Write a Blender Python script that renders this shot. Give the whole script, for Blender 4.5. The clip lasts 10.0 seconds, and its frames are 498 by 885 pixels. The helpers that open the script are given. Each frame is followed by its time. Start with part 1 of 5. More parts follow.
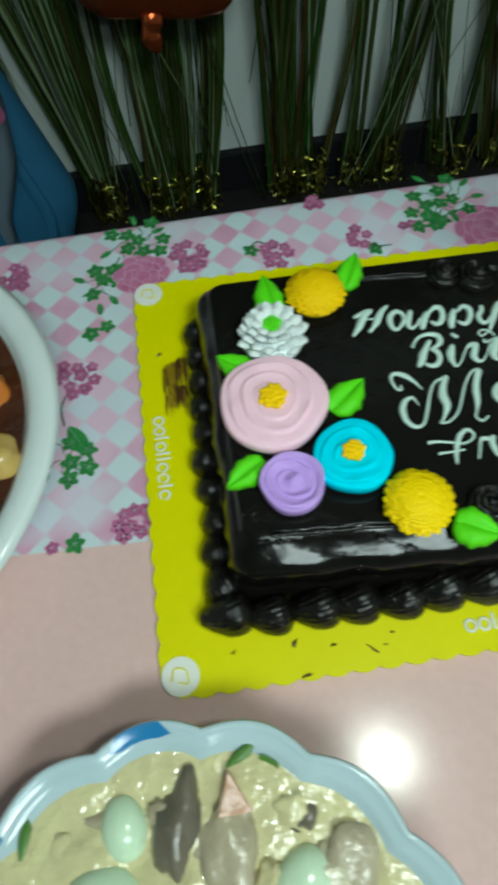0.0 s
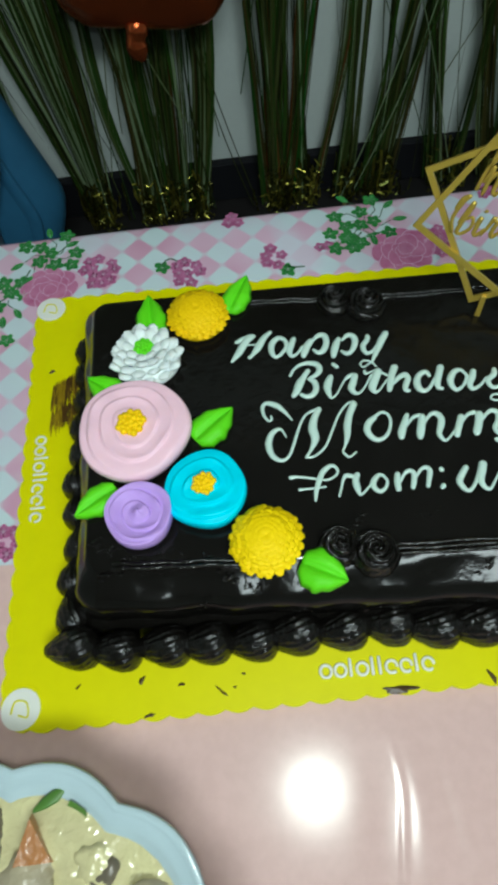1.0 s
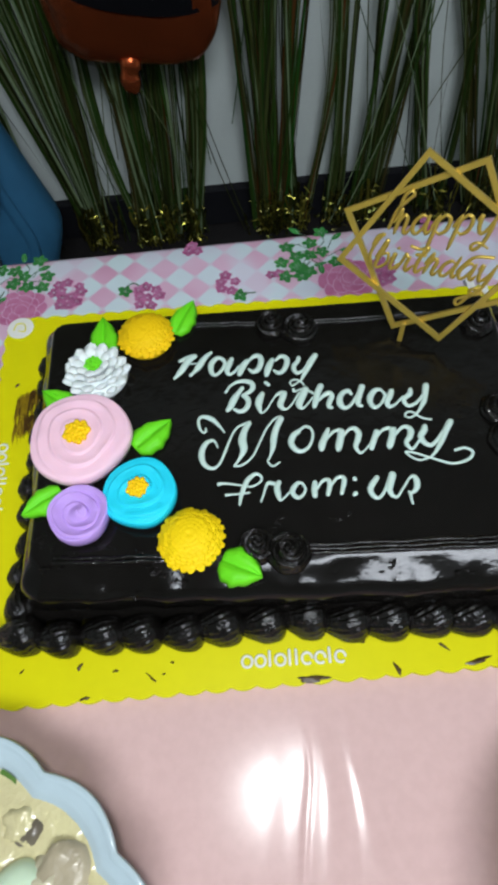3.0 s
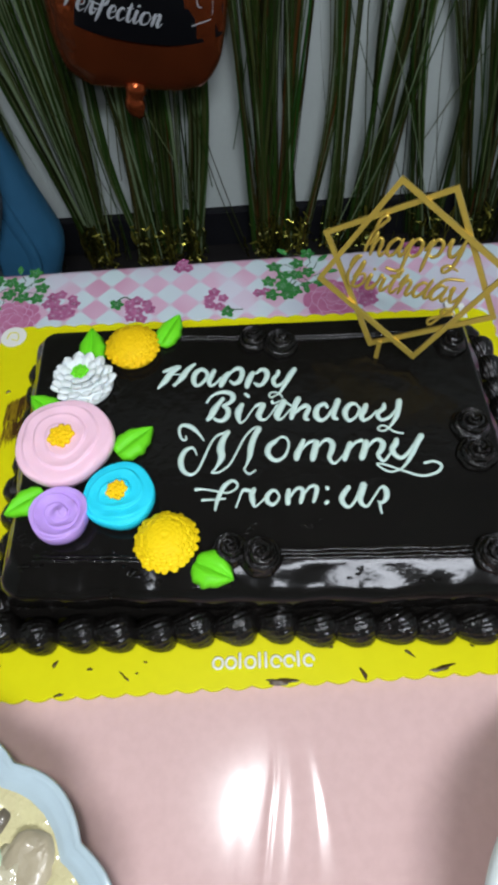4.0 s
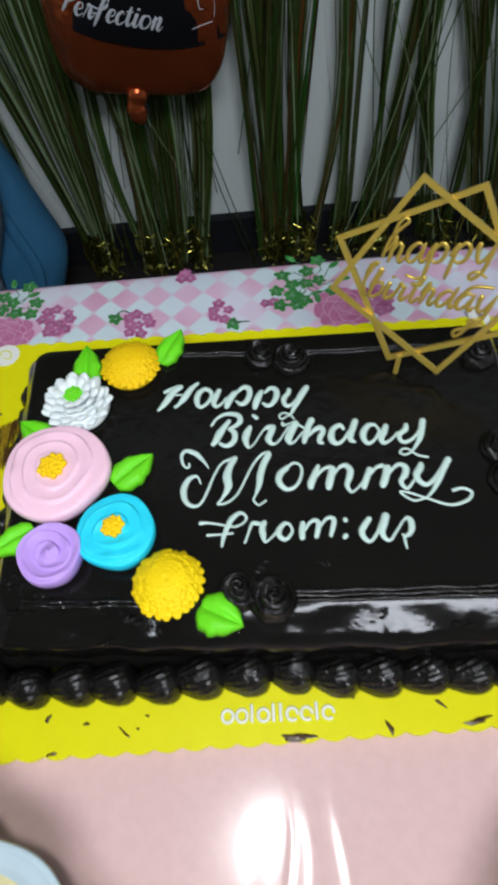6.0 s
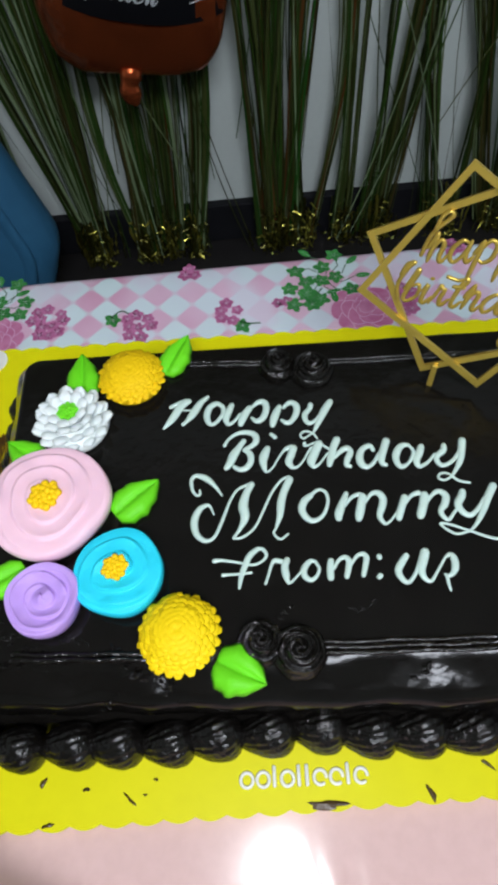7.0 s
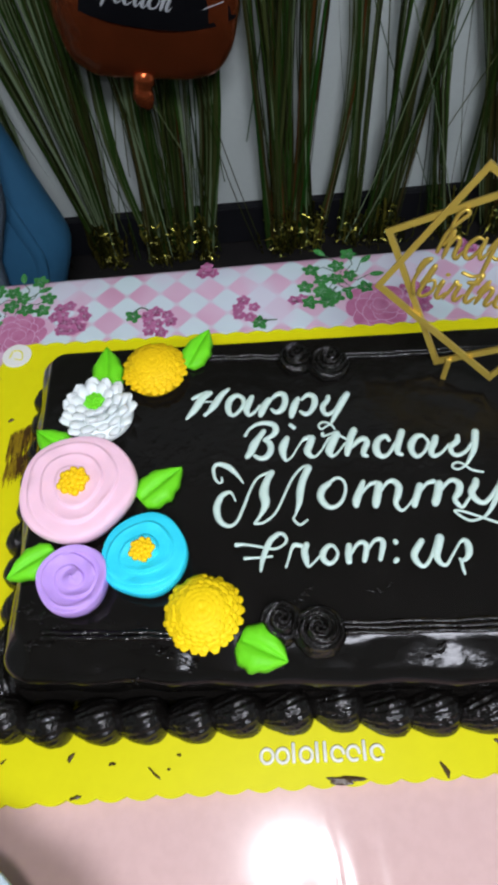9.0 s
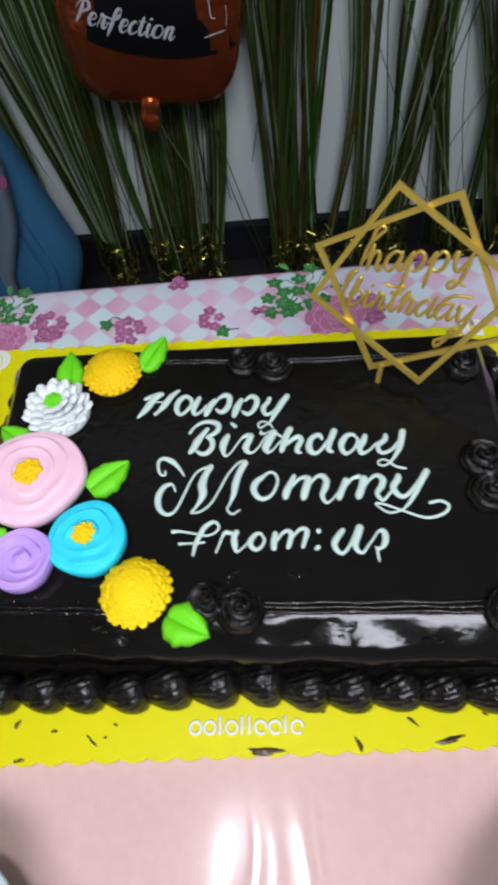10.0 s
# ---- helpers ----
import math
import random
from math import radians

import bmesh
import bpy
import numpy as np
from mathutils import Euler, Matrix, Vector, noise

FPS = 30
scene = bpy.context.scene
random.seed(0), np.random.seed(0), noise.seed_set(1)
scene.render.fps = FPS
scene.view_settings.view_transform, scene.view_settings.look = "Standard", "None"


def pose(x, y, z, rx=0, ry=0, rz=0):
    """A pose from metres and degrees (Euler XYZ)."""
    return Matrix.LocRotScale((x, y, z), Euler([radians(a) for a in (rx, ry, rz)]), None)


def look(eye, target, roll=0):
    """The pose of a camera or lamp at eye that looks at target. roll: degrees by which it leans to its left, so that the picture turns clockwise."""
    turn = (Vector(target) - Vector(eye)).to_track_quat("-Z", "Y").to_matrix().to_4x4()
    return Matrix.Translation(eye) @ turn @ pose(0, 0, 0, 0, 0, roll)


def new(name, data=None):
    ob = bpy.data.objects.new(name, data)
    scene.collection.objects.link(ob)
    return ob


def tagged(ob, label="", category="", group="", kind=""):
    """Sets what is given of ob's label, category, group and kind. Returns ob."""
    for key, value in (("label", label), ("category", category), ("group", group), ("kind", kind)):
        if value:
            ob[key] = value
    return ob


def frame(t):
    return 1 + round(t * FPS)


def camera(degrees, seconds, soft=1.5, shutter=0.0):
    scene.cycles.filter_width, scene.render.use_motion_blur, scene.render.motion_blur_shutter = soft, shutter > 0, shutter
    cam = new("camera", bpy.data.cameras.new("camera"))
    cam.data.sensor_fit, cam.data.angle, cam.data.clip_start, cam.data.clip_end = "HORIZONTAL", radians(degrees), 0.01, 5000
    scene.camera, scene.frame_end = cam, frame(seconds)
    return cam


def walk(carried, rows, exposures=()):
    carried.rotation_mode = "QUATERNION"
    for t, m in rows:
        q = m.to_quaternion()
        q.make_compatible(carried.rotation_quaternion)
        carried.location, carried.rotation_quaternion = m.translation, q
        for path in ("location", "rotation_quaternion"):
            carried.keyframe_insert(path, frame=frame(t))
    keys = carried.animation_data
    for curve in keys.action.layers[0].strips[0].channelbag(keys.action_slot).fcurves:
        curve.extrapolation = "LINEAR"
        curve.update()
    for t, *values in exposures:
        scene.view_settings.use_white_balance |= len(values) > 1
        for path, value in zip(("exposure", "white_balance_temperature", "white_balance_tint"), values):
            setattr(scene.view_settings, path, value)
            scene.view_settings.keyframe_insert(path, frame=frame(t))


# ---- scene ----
cam = camera(43.5, 10.0, soft=3.9, shutter=0.5)
PATH = [
    (0, (0.0508, -0.3199, 1.1104), (0.0654, 0.1408, 0.2229), -7.01),
    (0.3, (0.0830, -0.3250, 1.1130), (0.1240, 0.6020, -0.6590), -6.60),
    (0.5, (0.1028, -0.3248, 1.1130), (0.1196, 0.1496, 0.2329), -6.19),
    (1, (0.1385, -0.3129, 1.0997), (0.1251, 0.1601, 0.2188), -7.74),
    (1.5, (0.1463, -0.3046, 1.0914), (0.1243, 0.1630, 0.2078), -8.06),
    (2, (0.1602, -0.3084, 1.0948), (0.1405, 0.1627, 0.2130), -6.97),
    (2.5, (0.1791, -0.3212, 1.1099), (0.1702, 0.1712, 0.2397), -7.23),
    (3, (0.1798, -0.3373, 1.1253), (0.1624, 0.1622, 0.2591), -7.07),
    (3.2, (0.1860, -0.3460, 1.1340), (0.1860, 0.6920, -0.5760), -5.40),
    (4.3, (0.1970, -0.3560, 1.1310), (0.1560, 0.7090, -0.5610), -5.40),
    (4.5, (0.2088, -0.3628, 1.1297), (0.1824, 0.1761, 0.2877), -6.01),
    (5, (0.2384, -0.3782, 1.1331), (0.2087, 0.1675, 0.2956), -5.79),
    (5.3, (0.2170, -0.3740, 1.1330), (0.0770, 0.7150, -0.5390), -7.10),
    (5.5, (0.2028, -0.3595, 1.1208), (0.1368, 0.1830, 0.2833), -7.49),
    (5.8, (0.1970, -0.3310, 1.1120), (0.1290, 0.7130, -0.5920), -7.40),
    (6, (0.1931, -0.3227, 1.1098), (0.1658, 0.2132, 0.2660), -7.17),
    (6.2, (0.1860, -0.3070, 1.1000), (0.1320, 0.7580, -0.5920), -6.90),
    (7.3, (0.1810, -0.2830, 1.0850), (0.1440, 0.7490, -0.6280), -6.80),
    (7.5, (0.1832, -0.2841, 1.0873), (0.1591, 0.2352, 0.2330), -7.30),
    (8, (0.1801, -0.2907, 1.0863), (0.1469, 0.2256, 0.2305), -7.80),
    (8.5, (0.1778, -0.2945, 1.0893), (0.1480, 0.2237, 0.2346), -7.23),
    (9, (0.1721, -0.2955, 1.0922), (0.1464, 0.2272, 0.2401), -6.97),
    (9.5, (0.1815, -0.3033, 1.0998), (0.1569, 0.2289, 0.2535), -7.86),
    (10, (0.2190, -0.3210, 1.1061), (0.1577, 0.2246, 0.2703), -9.28),
]
walk(cam, [(t, look(eye, target, roll)) for t, eye, target, roll in PATH], [(0, -0.88, 6500, -6), (1, -0.77, 6500, 1), (2.5, -0.66, 6500, 14), (4.5, -0.58, 6500, 19), (7.5, -0.53, 6500, 19), (10, -0.49, 6500, 25)])

# ---- light ----
TORCH, CEILING_LAMP = 4.0, 57.0
world = bpy.data.worlds.new("room_air")
scene.world = world
world.use_nodes = True
world.node_tree.nodes["Background"].inputs["Color"].default_value = (0.75, 0.85, 0.9, 1)
world.node_tree.nodes["Background"].inputs["Strength"].default_value = 0.05


def lamp(name, kind, watts, colour, m, **more):
    data = bpy.data.lights.new(name, kind)
    data.energy, data.color = watts, colour
    if kind == "AREA":
        data.shape, data.size, data.size_y = "RECTANGLE", more["size"], more["size_y"]
    else:
        data.shadow_soft_size = more["size"]
    ob = new(name, data)
    ob.matrix_world = m
    return ob


# the phone's own torch, and the tube on the ceiling
lamp("phone_torch", "POINT", TORCH, (0.93, 1.0, 0.97), pose(0.160, -0.330, 1.19), size=0.02)
lamp("tube_light", "AREA", CEILING_LAMP, (0.84, 0.95, 1.0), look((0.52, -1.40, 2.58), (0.3, -0.2, 0.75)), size=1.1, size_y=0.42)


# ---- materials ----
def material(name, colour, rough=0.5, metal=0.0, vary=0.15, grain=40.0, bump=0.0, bump_size=None, coat=0.0, second=None, stains=6.0, spec=0.5, sss=0.0):
    """A Principled material with variation at two sizes: patches (stains) and grain, and a fine relief."""
    m = bpy.data.materials.new(name)
    m.use_nodes = True
    n, l = m.node_tree.nodes, m.node_tree.links
    b = n["Principled BSDF"]
    b.inputs["Roughness"].default_value, b.inputs["Metallic"].default_value = rough, metal
    b.inputs["Coat Weight"].default_value, b.inputs["Coat Roughness"].default_value = coat, 0.06
    b.inputs["Specular IOR Level"].default_value = spec
    if sss:
        b.inputs["Subsurface Weight"].default_value = sss
        b.inputs["Subsurface Radius"].default_value = (0.004, 0.003, 0.002)
        b.inputs["Subsurface Scale"].default_value = 1.0
    co = n.new("ShaderNodeTexCoord")
    big, small = n.new("ShaderNodeTexNoise"), n.new("ShaderNodeTexNoise")
    for tex, size in ((big, stains), (small, grain)):
        l.new(co.outputs["Object"], tex.inputs["Vector"])
        tex.inputs["Scale"].default_value, tex.inputs["Detail"].default_value = size, 4.0
    add = n.new("ShaderNodeMath")
    add.operation = "ADD"
    l.new(big.outputs["Fac"], add.inputs[0])
    l.new(small.outputs["Fac"], add.inputs[1])
    ramp = n.new("ShaderNodeMapRange")
    ramp.inputs["From Min"].default_value, ramp.inputs["From Max"].default_value = 0.6, 1.4
    l.new(add.outputs[0], ramp.inputs["Value"])
    mix = n.new("ShaderNodeMix")
    mix.data_type = "RGBA"
    other = second or tuple(c * (1 - vary) for c in colour)
    mix.inputs["A"].default_value, mix.inputs["B"].default_value = (*other, 1), (*colour, 1)
    l.new(ramp.outputs["Result"], mix.inputs["Factor"])
    l.new(mix.outputs["Result"], b.inputs["Base Color"])
    if bump:
        relief, tex = n.new("ShaderNodeBump"), n.new("ShaderNodeTexNoise")
        tex.inputs["Scale"].default_value, tex.inputs["Detail"].default_value = bump_size or grain, 3.0
        l.new(co.outputs["Object"], tex.inputs["Vector"])
        relief.inputs["Distance"].default_value, relief.inputs["Strength"].default_value = bump, 1.0
        l.new(tex.outputs["Fac"], relief.inputs["Height"])
        l.new(relief.outputs["Normal"], b.inputs["Normal"])
        if coat:
            l.new(relief.outputs["Normal"], b.inputs["Coat Normal"])
    return m


def cloth_material():
    """Printed vinyl: bands of pink and white diamonds between plain pink bands."""
    m = bpy.data.materials.new("printed_vinyl")
    m.use_nodes = True
    n, l = m.node_tree.nodes, m.node_tree.links
    b = n["Principled BSDF"]
    b.inputs["Roughness"].default_value = 0.19
    b.inputs["Specular IOR Level"].default_value = 0.42
    b.inputs["Coat Weight"].default_value, b.inputs["Coat Roughness"].default_value = 0.10, 0.12
    co, sep = n.new("ShaderNodeTexCoord"), n.new("ShaderNodeSeparateXYZ")
    l.new(co.outputs["Object"], sep.inputs[0])

    def op(kind, a, c=None, d=None):
        node = n.new("ShaderNodeMath")
        node.operation = kind
        for k, v in enumerate((a, c, d)):
            if v is None:
                continue
            if isinstance(v, (int, float)):
                node.inputs[k].default_value = v
            else:
                l.new(v, node.inputs[k])
        return node.outputs[0]

    def ramp(v, a, c):
        node = n.new("ShaderNodeMapRange")
        node.interpolation_type = "SMOOTHSTEP"
        node.inputs["From Min"].default_value, node.inputs["From Max"].default_value = a, c
        l.new(v, node.inputs["Value"])
        return node.outputs["Result"]

    def mix(f, a, c):
        node = n.new("ShaderNodeMix")
        node.data_type = "RGBA"
        l.new(f, node.inputs["Factor"])
        for key, v in (("A", a), ("B", c)):
            if isinstance(v, tuple):
                node.inputs[key].default_value = (*v, 1)
            else:
                l.new(v, node.inputs[key])
        return node.outputs["Result"]

    x, y = sep.outputs["X"], sep.outputs["Y"]
    k = 2 * math.pi / 0.0254
    cx = op("COSINE", op("MULTIPLY", op("SUBTRACT", x, 0.165), k))
    cy = op("COSINE", op("MULTIPLY", op("SUBTRACT", y, 0.0535), k))
    patch = n.new("ShaderNodeTexNoise")
    patch.inputs["Scale"].default_value, patch.inputs["Detail"].default_value = 9.0, 2.0
    l.new(co.outputs["Object"], patch.inputs["Vector"])
    grain = n.new("ShaderNodeTexNoise")
    grain.inputs["Scale"].default_value, grain.inputs["Detail"].default_value = 160.0, 3.0
    l.new(co.outputs["Object"], grain.inputs["Vector"])
    dia = ramp(op("ADD", cx, cy), -0.28, 0.28)
    pink = mix(ramp(patch.outputs["Fac"], 0.35, 0.65), (0.60, 0.31, 0.44), (0.68, 0.47, 0.60))
    white = mix(ramp(patch.outputs["Fac"], 0.40, 0.70), (0.57, 0.69, 0.72), (0.57, 0.61, 0.69))
    haze = n.new("ShaderNodeTexNoise")
    haze.inputs["Scale"].default_value, haze.inputs["Detail"].default_value = 16.0, 2.0
    l.new(co.outputs["Object"], haze.inputs["Vector"])
    check = mix(op("MULTIPLY", ramp(haze.outputs["Fac"], 0.48, 0.66), 0.75), mix(dia, white, pink), (0.62, 0.58, 0.68))
    plain = mix(ramp(grain.outputs["Fac"], 0.3, 0.7), (0.68, 0.455, 0.43), (0.71, 0.48, 0.455))
    gap = op("DIVIDE", op("SUBTRACT", x, 0.213), 0.011)
    tongue = op("MULTIPLY", op("EXPONENT", op("MULTIPLY", op("MULTIPLY", gap, gap), -1.0)), 0.036)
    front = ramp(op("SUBTRACT", y, tongue), -0.415, -0.413)
    back = ramp(op("MULTIPLY_ADD", x, 0.045, y), -0.1905, -0.1890)
    band = op("SUBTRACT", front, back)
    l.new(mix(band, check, plain), b.inputs["Base Color"])
    relief = n.new("ShaderNodeBump")
    relief.inputs["Distance"].default_value, relief.inputs["Strength"].default_value = 0.0006, 0.5
    wave = n.new("ShaderNodeTexNoise")
    wave.inputs["Scale"].default_value, wave.inputs["Detail"].default_value = 14.0, 2.0
    l.new(co.outputs["Object"], wave.inputs["Vector"])
    l.new(wave.outputs["Fac"], relief.inputs["Height"])
    l.new(relief.outputs["Normal"], b.inputs["Normal"])
    return m


def foil_material(name, hues, rough, metal=1.0):
    """Metal foil whose strips differ in hue."""
    m = bpy.data.materials.new(name)
    m.use_nodes = True
    n, l = m.node_tree.nodes, m.node_tree.links
    b = n["Principled BSDF"]
    b.inputs["Metallic"].default_value, b.inputs["Roughness"].default_value = metal, rough
    geo, ramp = n.new("ShaderNodeNewGeometry"), n.new("ShaderNodeValToRGB")
    l.new(geo.outputs["Random Per Island"], ramp.inputs["Fac"])
    ramp.color_ramp.interpolation = "CONSTANT"
    ramp.color_ramp.elements[0].color, ramp.color_ramp.elements[1].color = (*hues[0], 1), (*hues[1], 1)
    ramp.color_ramp.elements[1].position = 1 / len(hues)
    for k, hue in enumerate(hues[2:], 2):
        ramp.color_ramp.elements.new(k / len(hues)).color = (*hue, 1)
    l.new(ramp.outputs["Color"], b.inputs["Base Color"])
    return m


VINYL = cloth_material()
WALL = material("painted_wall", (0.65, 0.71, 0.685), 0.75, vary=0.06, grain=90, bump=0.0006, bump_size=180)
CEIL = material("ceiling_paint", (0.7, 0.7, 0.68), 0.85, vary=0.05)
FLOOR = material("dark_floor", (0.02, 0.018, 0.018), 0.45, vary=0.3, spec=0.3)
SKIRTING = material("black_skirting", (0.011, 0.011, 0.014), 0.55, vary=0.3, spec=0.2)
WOOD = material("table_wood", (0.28, 0.17, 0.09), 0.5, vary=0.35, grain=60)
CARD = material("yellow_card", (0.74, 0.69, 0.001), 0.45, vary=0.06, grain=120, spec=0.2)
WHITE_INK = material("white_ink", (0.8, 0.8, 0.74), 0.4, vary=0.05)
CHOC = material("chocolate_glaze", (0.0076, 0.0067, 0.0058), 0.13, vary=0.4, grain=70, bump=0.00042, bump_size=95, coat=0.0, stains=20, spec=0.25)
CHOC_PIPED = material("piped_chocolate", (0.0072, 0.0062, 0.0054), 0.16, vary=0.4, grain=150, bump=0.0016, bump_size=260, coat=0.0, spec=0.42)
SMEAR = material("chocolate_smear", (0.09, 0.045, 0.008), 0.3, vary=0.75, grain=150, bump=0.0006, bump_size=200)
ICING = material("mint_white_icing", (0.60, 0.77, 0.70), 0.26, vary=0.08, grain=200, bump=0.0004, bump_size=260, sss=0.08)
PINK = material("pink_icing", (0.97, 0.62, 0.74), 0.55, spec=0.28, vary=0.10, grain=90, bump=0.0003, bump_size=150, sss=0.08)
CYAN = material("blue_icing", (0.002, 0.70, 0.90), 0.55, spec=0.28, vary=0.12, grain=90, bump=0.0003, bump_size=150, sss=0.08)
LILAC = material("lilac_icing", (0.56, 0.35, 0.82), 0.55, spec=0.28, vary=0.10, grain=90, bump=0.0003, bump_size=150, sss=0.08)
YELLOW = material("yellow_icing", (0.99, 0.68, 0.002), 0.6, spec=0.2, vary=0.06, grain=160, bump=0.0003, bump_size=220, sss=0.06)
AMBER = material("amber_icing", (0.99, 0.62, 0.003), 0.6, spec=0.2, vary=0.08, grain=160, bump=0.0003, bump_size=220, sss=0.06)
WHITE_ICING = material("white_icing", (0.80, 0.86, 0.85), 0.55, spec=0.28, vary=0.08, grain=150, bump=0.0003, bump_size=200, sss=0.08)
GREEN = material("green_icing", (0.14, 0.72, 0.012), 0.55, spec=0.28, vary=0.16, grain=120, bump=0.0003, bump_size=180, sss=0.08)
GOLD = material("gold_acrylic", (0.66, 0.46, 0.08), 0.32, metal=0.6, vary=0.2, grain=90)
FRINGE = foil_material("gold_foil_strips", ((0.025, 0.031, 0.008), (0.123, 0.168, 0.057), (0.034, 0.090, 0.013), (0.067, 0.087, 0.021), (0.285, 0.381, 0.209), (0.043, 0.106, 0.015), (0.028, 0.045, 0.009), (0.071, 0.058, 0.015), (0.048, 0.060, 0.014), (0.180, 0.235, 0.104), (0.033, 0.074, 0.009), (0.090, 0.110, 0.028)), 0.40, 0.42)
FRINGE_WARM = foil_material("copper_tinged_foil_strips", ((0.13, 0.050, 0.013), (0.040, 0.036, 0.010), (0.024, 0.15, 0.016), (0.075, 0.055, 0.016), (0.032, 0.046, 0.012), (0.16, 0.060, 0.015), (0.06, 0.06, 0.018), (0.020, 0.10, 0.012)), 0.38, 0.42)
TUFT = foil_material("crumpled_gold_foil", ((0.06, 0.055, 0.008), (0.20, 0.18, 0.03), (0.09, 0.10, 0.02), (0.045, 0.042, 0.008), (0.34, 0.31, 0.05)), 0.30, 0.85)
COPPER = material("copper_foil", (0.74, 0.15, 0.045), 0.20, metal=0.85, vary=0.3, grain=30, bump=0.006, bump_size=20)
LABEL = material("black_label", (0.006, 0.006, 0.008), 0.3, vary=0.3, bump=0.002, bump_size=22)
LABEL_INK = material("silver_ink", (0.6, 0.62, 0.66), 0.45, vary=0.15)
BLUE_PLASTIC = material("blue_plastic", (0.035, 0.16, 0.30), 0.4, vary=0.15, bump=0.001, bump_size=30)
SPOT_CLOTH = material("pale_cloth", (0.30, 0.40, 0.50), 0.85, vary=0.12, grain=300, bump=0.0004, bump_size=500)
SPOT_BLUE = material("blue_spot", (0.03, 0.07, 0.22), 0.85, vary=0.2)
SPOT_PINK = material("pink_spot", (0.36, 0.10, 0.22), 0.85, vary=0.2)
CHINA = material("white_china", (0.70, 0.76, 0.76), 0.12, vary=0.04, grain=30, coat=0.4)
CHINA_BLUE = material("pale_blue_china", (0.50, 0.62, 0.67), 0.14, vary=0.10, grain=25, coat=0.4)
DECAL_BLUE = material("blue_glaze", (0.03, 0.22, 0.50), 0.15, vary=0.3, coat=0.4)
GREY_CHINA = material("grey_glaze", (0.17, 0.24, 0.27), 0.2, vary=0.12, coat=0.3)
CREAM = material("cream_sauce", (0.72, 0.66, 0.36), 0.12, vary=0.25, grain=60, bump=0.0035, bump_size=85, coat=0.6, second=(0.58, 0.51, 0.29), stains=30)
CREAM_PALE = material("pale_cream_lump", (0.66, 0.60, 0.42), 0.15, vary=0.25, grain=80, bump=0.002, bump_size=120, coat=0.6)
EGG = material("quail_egg", (0.66, 0.82, 0.60), 0.2, vary=0.08, coat=0.3, sss=0.08)
MUSHROOM = material("mushroom", (0.20, 0.165, 0.12), 0.3, vary=0.5, grain=80, coat=0.3, bump=0.001, bump_size=120)
MEAT = material("pale_meat", (0.52, 0.44, 0.30), 0.3, vary=0.35, grain=70, coat=0.3, bump=0.002, bump_size=90)
SOUP_CARROT = material("soup_carrot", (0.50, 0.20, 0.06), 0.3, vary=0.35, grain=90, coat=0.3, bump=0.001, bump_size=150)
CARROT = material("carrot", (0.58, 0.17, 0.02), 0.35, vary=0.25)
HERB = material("green_herb", (0.10, 0.24, 0.04), 0.4, vary=0.3)
STEW = material("brown_stew", (0.075, 0.018, 0.006), 0.12, vary=0.5, grain=50, bump=0.004, bump_size=40, coat=0.5, stains=20)
POTATO = material("potato", (0.60, 0.40, 0.12), 0.25, vary=0.25, coat=0.3)
RED_FRUIT = material("red_skin", (0.24, 0.012, 0.02), 0.3, vary=0.35, grain=60, coat=0.4, stains=30)
FRIED = material("fried_crust", (0.50, 0.22, 0.06), 0.4, vary=0.4, grain=90, bump=0.003, bump_size=130, second=(0.62, 0.36, 0.14))
ROSE = material("rose_print_ink", (0.42, 0.10, 0.22), 0.25, grain=90, second=(0.56, 0.23, 0.38), stains=120)
ROSE_LIGHT = material("pale_rose_ink", (0.68, 0.40, 0.58), 0.25, vary=0.15, grain=150)
BUD = material("bud_print_ink", (0.36, 0.07, 0.19), 0.25, grain=200, second=(0.56, 0.20, 0.38), stains=150)
LEAF = material("leaf_print_ink", (0.018, 0.13, 0.035), 0.25, grain=200, second=(0.055, 0.30, 0.07), stains=130)
STEM_LIGHT = material("pale_leaf_ink", (0.30, 0.52, 0.34), 0.25, vary=0.15)
STEM = material("stem_print_ink", (0.08, 0.15, 0.09), 0.25, vary=0.2)
TUBE = bpy.data.materials.new("lit_tube")
TUBE.use_nodes = True
TUBE.node_tree.nodes["Principled BSDF"].inputs["Emission Color"].default_value = (0.9, 0.97, 1, 1)
TUBE.node_tree.nodes["Principled BSDF"].inputs["Emission Strength"].default_value = 12.0


# ---- builders ----
def mesh_of(name, bm, mat, smooth=True):
    me = bpy.data.meshes.new(name)
    if name not in ("foil_fringe_curtain", "crumpled_foil_ends", "tablecloth"):
        bmesh.ops.recalc_face_normals(bm, faces=bm.faces)
    bm.normal_update()
    bm.to_mesh(me)
    bm.free()
    for p in me.polygons:
        p.use_smooth = smooth
    for one in mat if isinstance(mat, (list, tuple)) else (mat,):
        me.materials.append(one)
    return me


def part(name, bm, mat, parent=None, label="", smooth=True):
    ob = new(name, mesh_of(name, bm, mat, smooth))
    ob.parent = parent
    if label:
        ob["label"] = label
    return ob


def again(name, me, parent, m, label=""):
    ob = new(name, me)
    ob.parent = parent
    ob.matrix_basis = m
    if label:
        ob["label"] = label
    return ob


def thing(name, place, label, category, group="", kind=""):
    ob = new(name)
    ob.empty_display_size = 0.02
    ob.location = place
    return tagged(ob, label, category, group, kind)


